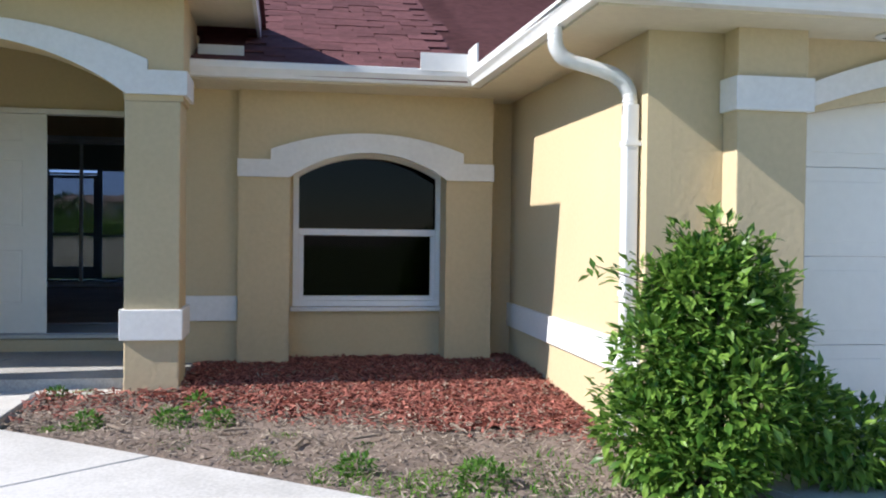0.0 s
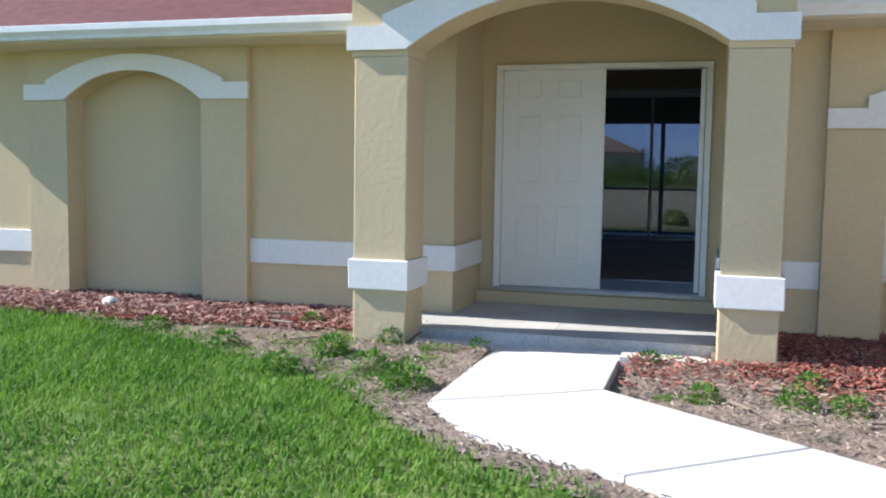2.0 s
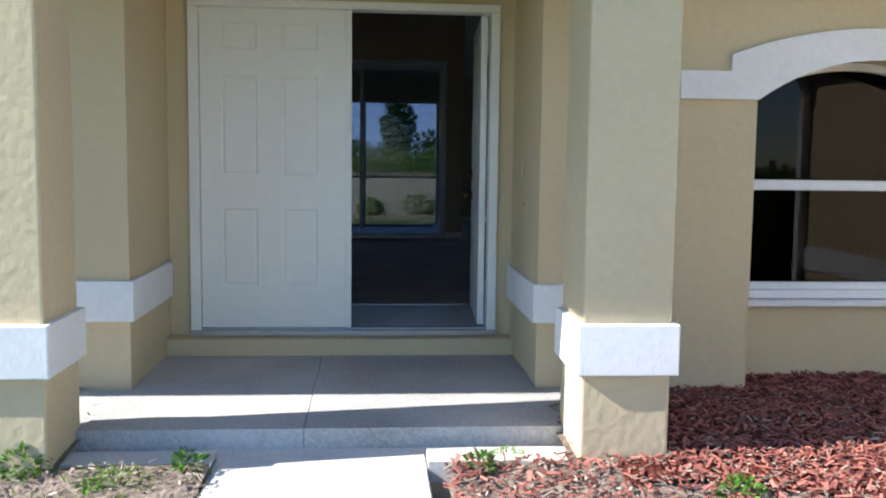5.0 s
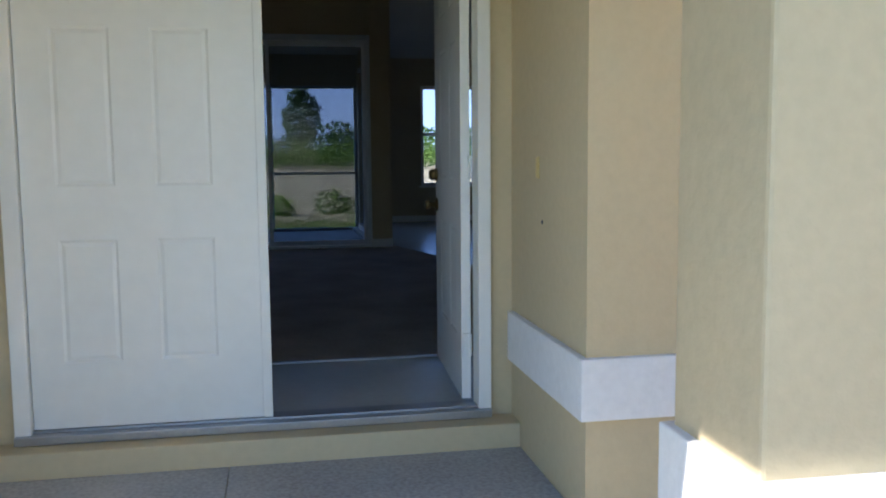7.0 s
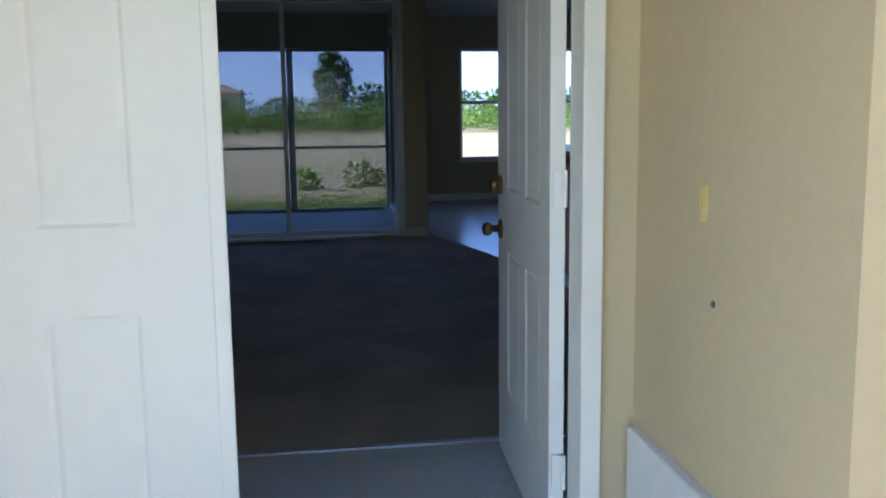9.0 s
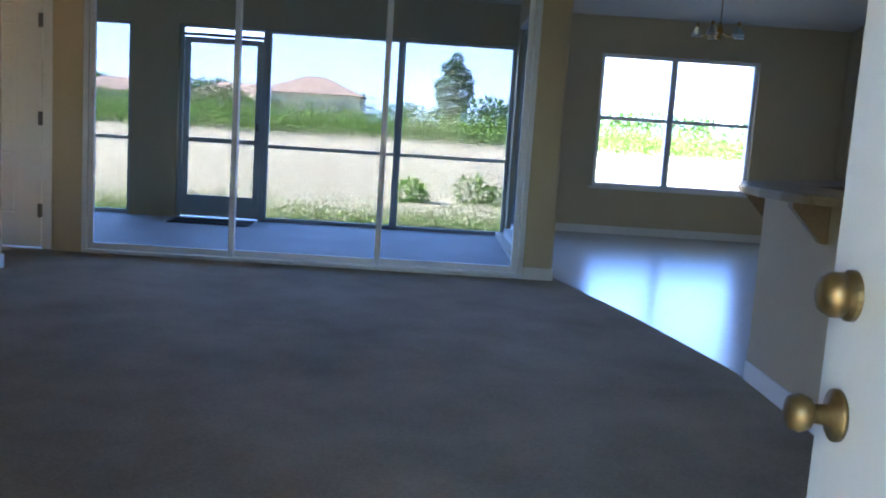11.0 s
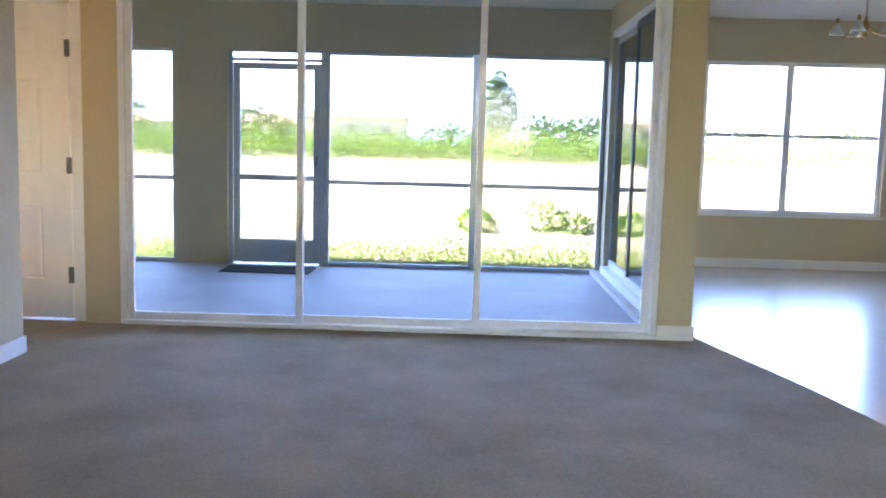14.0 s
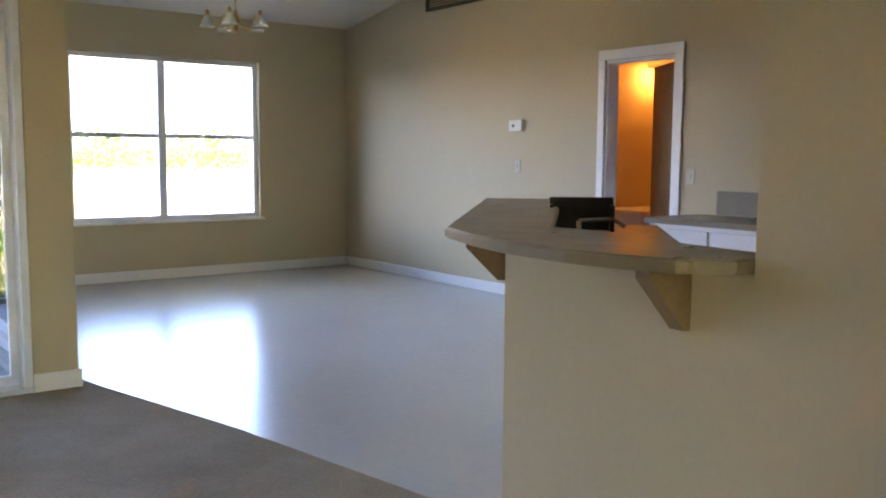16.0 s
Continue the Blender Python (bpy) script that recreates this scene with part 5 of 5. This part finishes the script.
for v in bm.verts:
    v.co *= 1 + 0.18 * noise.noise(v.co * 14)
    v.co.z *= 0.8
part("rock", bm, STONE, stone, smooth=True)
for i, (x, y, a) in enumerate(((1.18, -3.11, -56), (2.9, -2.9, 60), (-2.5, -1.55, 20), (-3.6, -1.5, 100), (1.9, -3.3, 12), (2.3, -3.7, 75), (1.45, -2.7, 130), (2.7, -3.6, 28), (-2.35, -1.85, -12), (3.3, -3.4, 100), (-1.95, -2.3, 48))):
    st = holder("bark_stick", "pale split stick of bark lying on the bed", "stick", (x, y, ground_z(x, y) + 0.06), group="bark sticks")
    st.rotation_euler = (0, 0, radians(a))
    part("splinter", boxes((-0.11, 0.11, -0.012, 0.012, 0, 0.014), bevel=0.004), DRYCHIP, st)

# ---- field behind the house ----
def spot_back(rng):
    x, y = rng.uniform(-9, 11), 11.3 + abs(rng.gauss(0, 1.9))
    return x, y, 1


blades("back_grass", 38000, spot_back, FARLEAF, 0.055, "rough green grass behind the lanai", "grass", 0.012, 0.8, base=0.02)


def spot_field(rng):
    y = 14 + 16 * rng.random() ** 1.3
    return rng.uniform(-0.62, 0.72) * (y + 3), y, 1


blades("field_straw", 11000, spot_field, DRYGRASS, 0.05, "sparse dry straw over the sandy field", "grass", 0.012, 1.4, base=0.02)


def brush_spot(rng):
    y = 54 + 36 * rng.random() ** 1.4
    x = rng.uniform(-0.75, 0.85) * (y + 4)
    h = 0.9 + 0.5 * (noise.noise((x * 0.16, y * 0.16, 4)) + 0.6)
    z = abs(rng.gauss(0, 0.5)) * h * 1.25
    return (x, y, 0.1 + far_rise(y) + min(z, 2.6)), (rng.gauss(0, 1), -1, 0.6)


leaf_cloud("field_brush", 100000, brush_spot, FARLEAF, 0.27, "tall green brush across the far field", kind="stuff", category="brush")


def small_bush(x, y, r, n, label):
    b = holder("field_bush", label, "bush", (x, y, 0.02), group="field bushes")
    leaf_cloud("leaves", n, blob_crown([(0, 0, r * 0.6, r, r, r * 0.75), (r * 0.5, 0, r * 0.4, r * 0.6, r * 0.6, r * 0.5)]), FARLEAF if n < 500 else LEAF, 0.11, parent=b)
    rng = random.Random(n)
    for i in range(3):
        part("stem", rod(bmesh.new(), (0, 0, 0), (rng.uniform(-0.5, 0.5) * r, rng.uniform(-0.5, 0.5) * r, r * 0.8), 0.012, 0.006, 5), BARK, b)


small_bush(0.11, 16.8, 0.30, 620, "round dark green shrub in the dry field")
small_bush(1.35, 17.3, 0.38, 460, "loose green shrub with dry stalks")
small_bush(1.85, 17.0, 0.26, 300, "low yellow green shrub with dry stalks")


def tree(name, x, y, h, lobes, n, size, label, trunk=0.16):
    t = holder(name, label, "tree", (x, y, far_rise(y) - 0.05))
    bm = bmesh.new()
    rod(bm, (0, 0, 0), (0.02 * h, 0, h * 0.55), trunk, trunk * 0.6, 8)
    rod(bm, (0.02 * h, 0, h * 0.55), (0, 0, h * 0.97), trunk * 0.6, trunk * 0.15, 8)
    part("trunk", bm, BARK, t)
    rng = random.Random(n)
    for lx, ly, lz, a, b, c in lobes:
        part("limb", rod(bmesh.new(), (0.01 * h, 0, lz - 0.35 * c - 0.1), (lx, ly, lz), trunk * 0.35, trunk * 0.1, 6), BARK, t)
    leaf_cloud("crown", n, blob_crown(lobes), TREELEAF, size, parent=t)


tree("pine_tree", 2.95, 92, 7.9, [(0, 0, 2.7, 1.5, 1.3, 0.8), (-0.8, 0, 3.7, 1.1, 1.0, 0.65), (0.85, 0, 4.1, 1.1, 1.0, 0.7), (-1.1, 0, 4.7, 0.8, 0.8, 0.5), (1.2, 0, 5.2, 0.7, 0.7, 0.45), (-0.2, 0, 5.1, 1.2, 1.1, 0.7), (0.4, 0, 5.9, 1.1, 0.9, 0.65), (-0.5, 0, 6.4, 0.8, 0.8, 0.55), (0.1, 0, 7.2, 0.55, 0.55, 0.6)], 6500, 0.34, "tall dark pine standing alone in the field", 0.2)
rng2 = random.Random(12)
for i in range(30):
    y = rng2.uniform(120, 170)
    x = (-0.62 + 1.42 * (i + rng2.random()) / 30) * y
    h = rng2.uniform(3.2, 5.6)
    w = rng2.uniform(3, 6)
    tree("far_tree", x, y, h, [(-w * 0.5, 0, h * 0.45, w * 0.6, w * 0.4, h * 0.4), (w * 0.4, 0, h * 0.5, w * 0.6, w * 0.4, h * 0.42), (0, 0, h * 0.7, w * 0.5, w * 0.4, h * 0.3)], 420, 1.1, "broad dark tree on the far field edge")
tree("field_tree", 8.3, 90, 4.4, [(0, 0, 1.9, 2.2, 1.6, 1.3), (1.2, 0, 1.5, 1.6, 1.2, 1.0), (-1.2, 0, 1.4, 1.2, 1.2, 1.0)], 1500, 0.4, "rounded dark green tree in the field")
tree("field_tree", -18.5, 86, 3.8, [(0, 0, 1.8, 1.8, 1.4, 1.2), (1.4, 0, 1.4, 1.4, 1.2, 1.0)], 1200, 0.4, "rounded dark green tree in the field")
tree("field_tree", -21.5, 88, 4.4, [(0, 0, 2.2, 1.8, 1.4, 1.4), (-1.4, 0, 1.6, 1.6, 1.2, 1.2)], 1200, 0.4, "rounded dark green tree in the field")


def far_house(x, y, w, d, h, label, windows=0):
    o = holder("far_house", label, "house", (x, y, far_rise(y) - 0.05), group="far houses")
    part("wall", boxes((-w / 2, w / 2, 0, d, 0, h)), FARWALL, o)
    bm = bmesh.new()
    e, k = 0.5, 0.32 * d / 2 + h
    v = [bm.verts.new(p) for p in ((-w / 2 - e, -e, h), (w / 2 + e, -e, h), (w / 2 + e, d + e, h), (-w / 2 - e, d + e, h), (-w / 2 + d * 0.45, d / 2, k + 0.5), (w / 2 - d * 0.45, d / 2, k + 0.5))]
    for f in ((0, 1, 5, 4), (1, 2, 5), (2, 3, 4, 5), (3, 0, 4), (3, 2, 1, 0)):
        bm.faces.new([v[i] for i in f])
    part("roof", bm, FARROOF, o, "terracotta hip roof")
    for i in range(windows):
        xx = -w / 2 + w * (i + 0.5) / windows
        wn_ = part("window", boxes((xx - 0.6, xx + 0.6, -0.04, -0.002, h * 0.35, h * 0.8)), WHITE, o)
        part("pane", boxes((xx - 0.5, xx + 0.5, -0.06, -0.041, h * 0.39, h * 0.76)), DARKGL, wn_)


def backdrop_sky():
    """Hazy blue sky low over the horizon, far behind the trees."""
    m, n, l, b = nodes_of("low blue sky")
    n.remove(b)
    co = n.new("ShaderNodeTexCoord")
    sp = n.new("ShaderNodeSeparateXYZ")
    l.new(co.outputs["Object"], sp.inputs[0])
    rp = n.new("ShaderNodeValToRGB")
    rp.color_ramp.elements[0].color = (0.36, 0.52, 0.90, 1)
    rp.color_ramp.elements[1].color = (0.13, 0.30, 0.80, 1)
    k = n.new("ShaderNodeMapRange")
    k.inputs["From Max"].default_value = 70
    l.new(sp.outputs["Z"], k.inputs["Value"])
    l.new(k.outputs[0], rp.inputs[0])
    em = n.new("ShaderNodeEmission")
    l.new(rp.outputs[0], em.inputs[0])
    l.new(em.outputs[0], n["Material Output"].inputs[0])
    vs = []
    for i in range(33):
        a = radians(15 + 150 * i / 32)
        vs += [(330 * math.cos(a), 330 * math.sin(a), -1), (330 * math.cos(a), 330 * math.sin(a), 120)]
    return raw("backdrop", vs, [(2 * i, 2 * i + 1, 2 * i + 3, 2 * i + 2) for i in range(32)], m)


tagged(backdrop_sky(), "clear blue sky low over the field", "sky", kind="structure")
far_house(-11.5, 92, 10, 9, 3.0, "cream house with terracotta roof far across the field", 3)
far_house(-24, 118, 14, 9, 2.7, "cream house with terracotta roof among far trees")
far_house(-42, 125, 14, 9, 2.7, "pale house with terracotta roof on the horizon")

# ---- shingles laid on the roof over the window ----
roof_near = bpy.data.objects["roof_main"]
k = math.atan(SL)
tabs = []
for variant in range(3):
    bm = bmesh.new()
    wv = 0.30 + 0.015 * variant
    box(bm, -wv / 2, wv / 2, -0.02, 0.17, 0.0, 0.009 + 0.004 * variant)
    me = bpy.data.meshes.new("shingle")
    bm.to_mesh(me)
    bm.free()
    me.materials.append(SHINGLE)
    tabs.append(me)
rng3 = random.Random(21)
row = 0
count = 0
s = 0.03
while count < 300:
    y, z = -1.60 + s * math.cos(k), R0 + s * math.sin(k)
    x = 1.52 + (row % 2) * 0.16 + rng3.uniform(0, 0.05)
    while x < 3.64:
        if not (x < 1.98 and y > -1.45):
            ob = new("shingle", tabs[rng3.randrange(3)])
            ob.parent = roof_near
            ob.matrix_basis = Matrix.Translation((x, y, z + 0.004)) @ Euler((k, 0, rng3.gauss(0, 0.006))).to_matrix().to_4x4()
            count += 1
        x += 0.325
    s += 0.145
    row += 1
    if s > 6.5:
        break
vs, fs = [], []
while s < 7.2:
    y, z = -1.60 + s * math.cos(k), R0 + s * math.sin(k)
    x = 0.5 + (row % 2) * 0.16
    while x < 3.62:
        m = Matrix.Translation((x, y, z + 0.004)) @ Euler((k, 0, rng3.gauss(0, 0.006))).to_matrix().to_4x4()
        q = len(vs)
        h = rng3.uniform(0.008, 0.018)
        for a, b, c in ((-0.155, -0.02, 0), (0.155, -0.02, 0), (0.155, 0.17, 0), (-0.155, 0.17, 0), (-0.155, -0.02, h), (0.155, -0.02, h), (0.155, 0.17, h), (-0.155, 0.17, h)):
            vs.append(tuple(m @ Vector((a, b, c))))
        fs += [tuple(q + i for i in f) for f in ((4, 5, 6, 7), (0, 1, 5, 4), (1, 2, 6, 5), (2, 3, 7, 6), (3, 0, 4, 7))]
        x += 0.325
    s += 0.145
    row += 1
rest = raw("shingles", vs, fs, SHINGLE_FAR)
rest.parent = roof_near
rest["kind"] = "stuff"
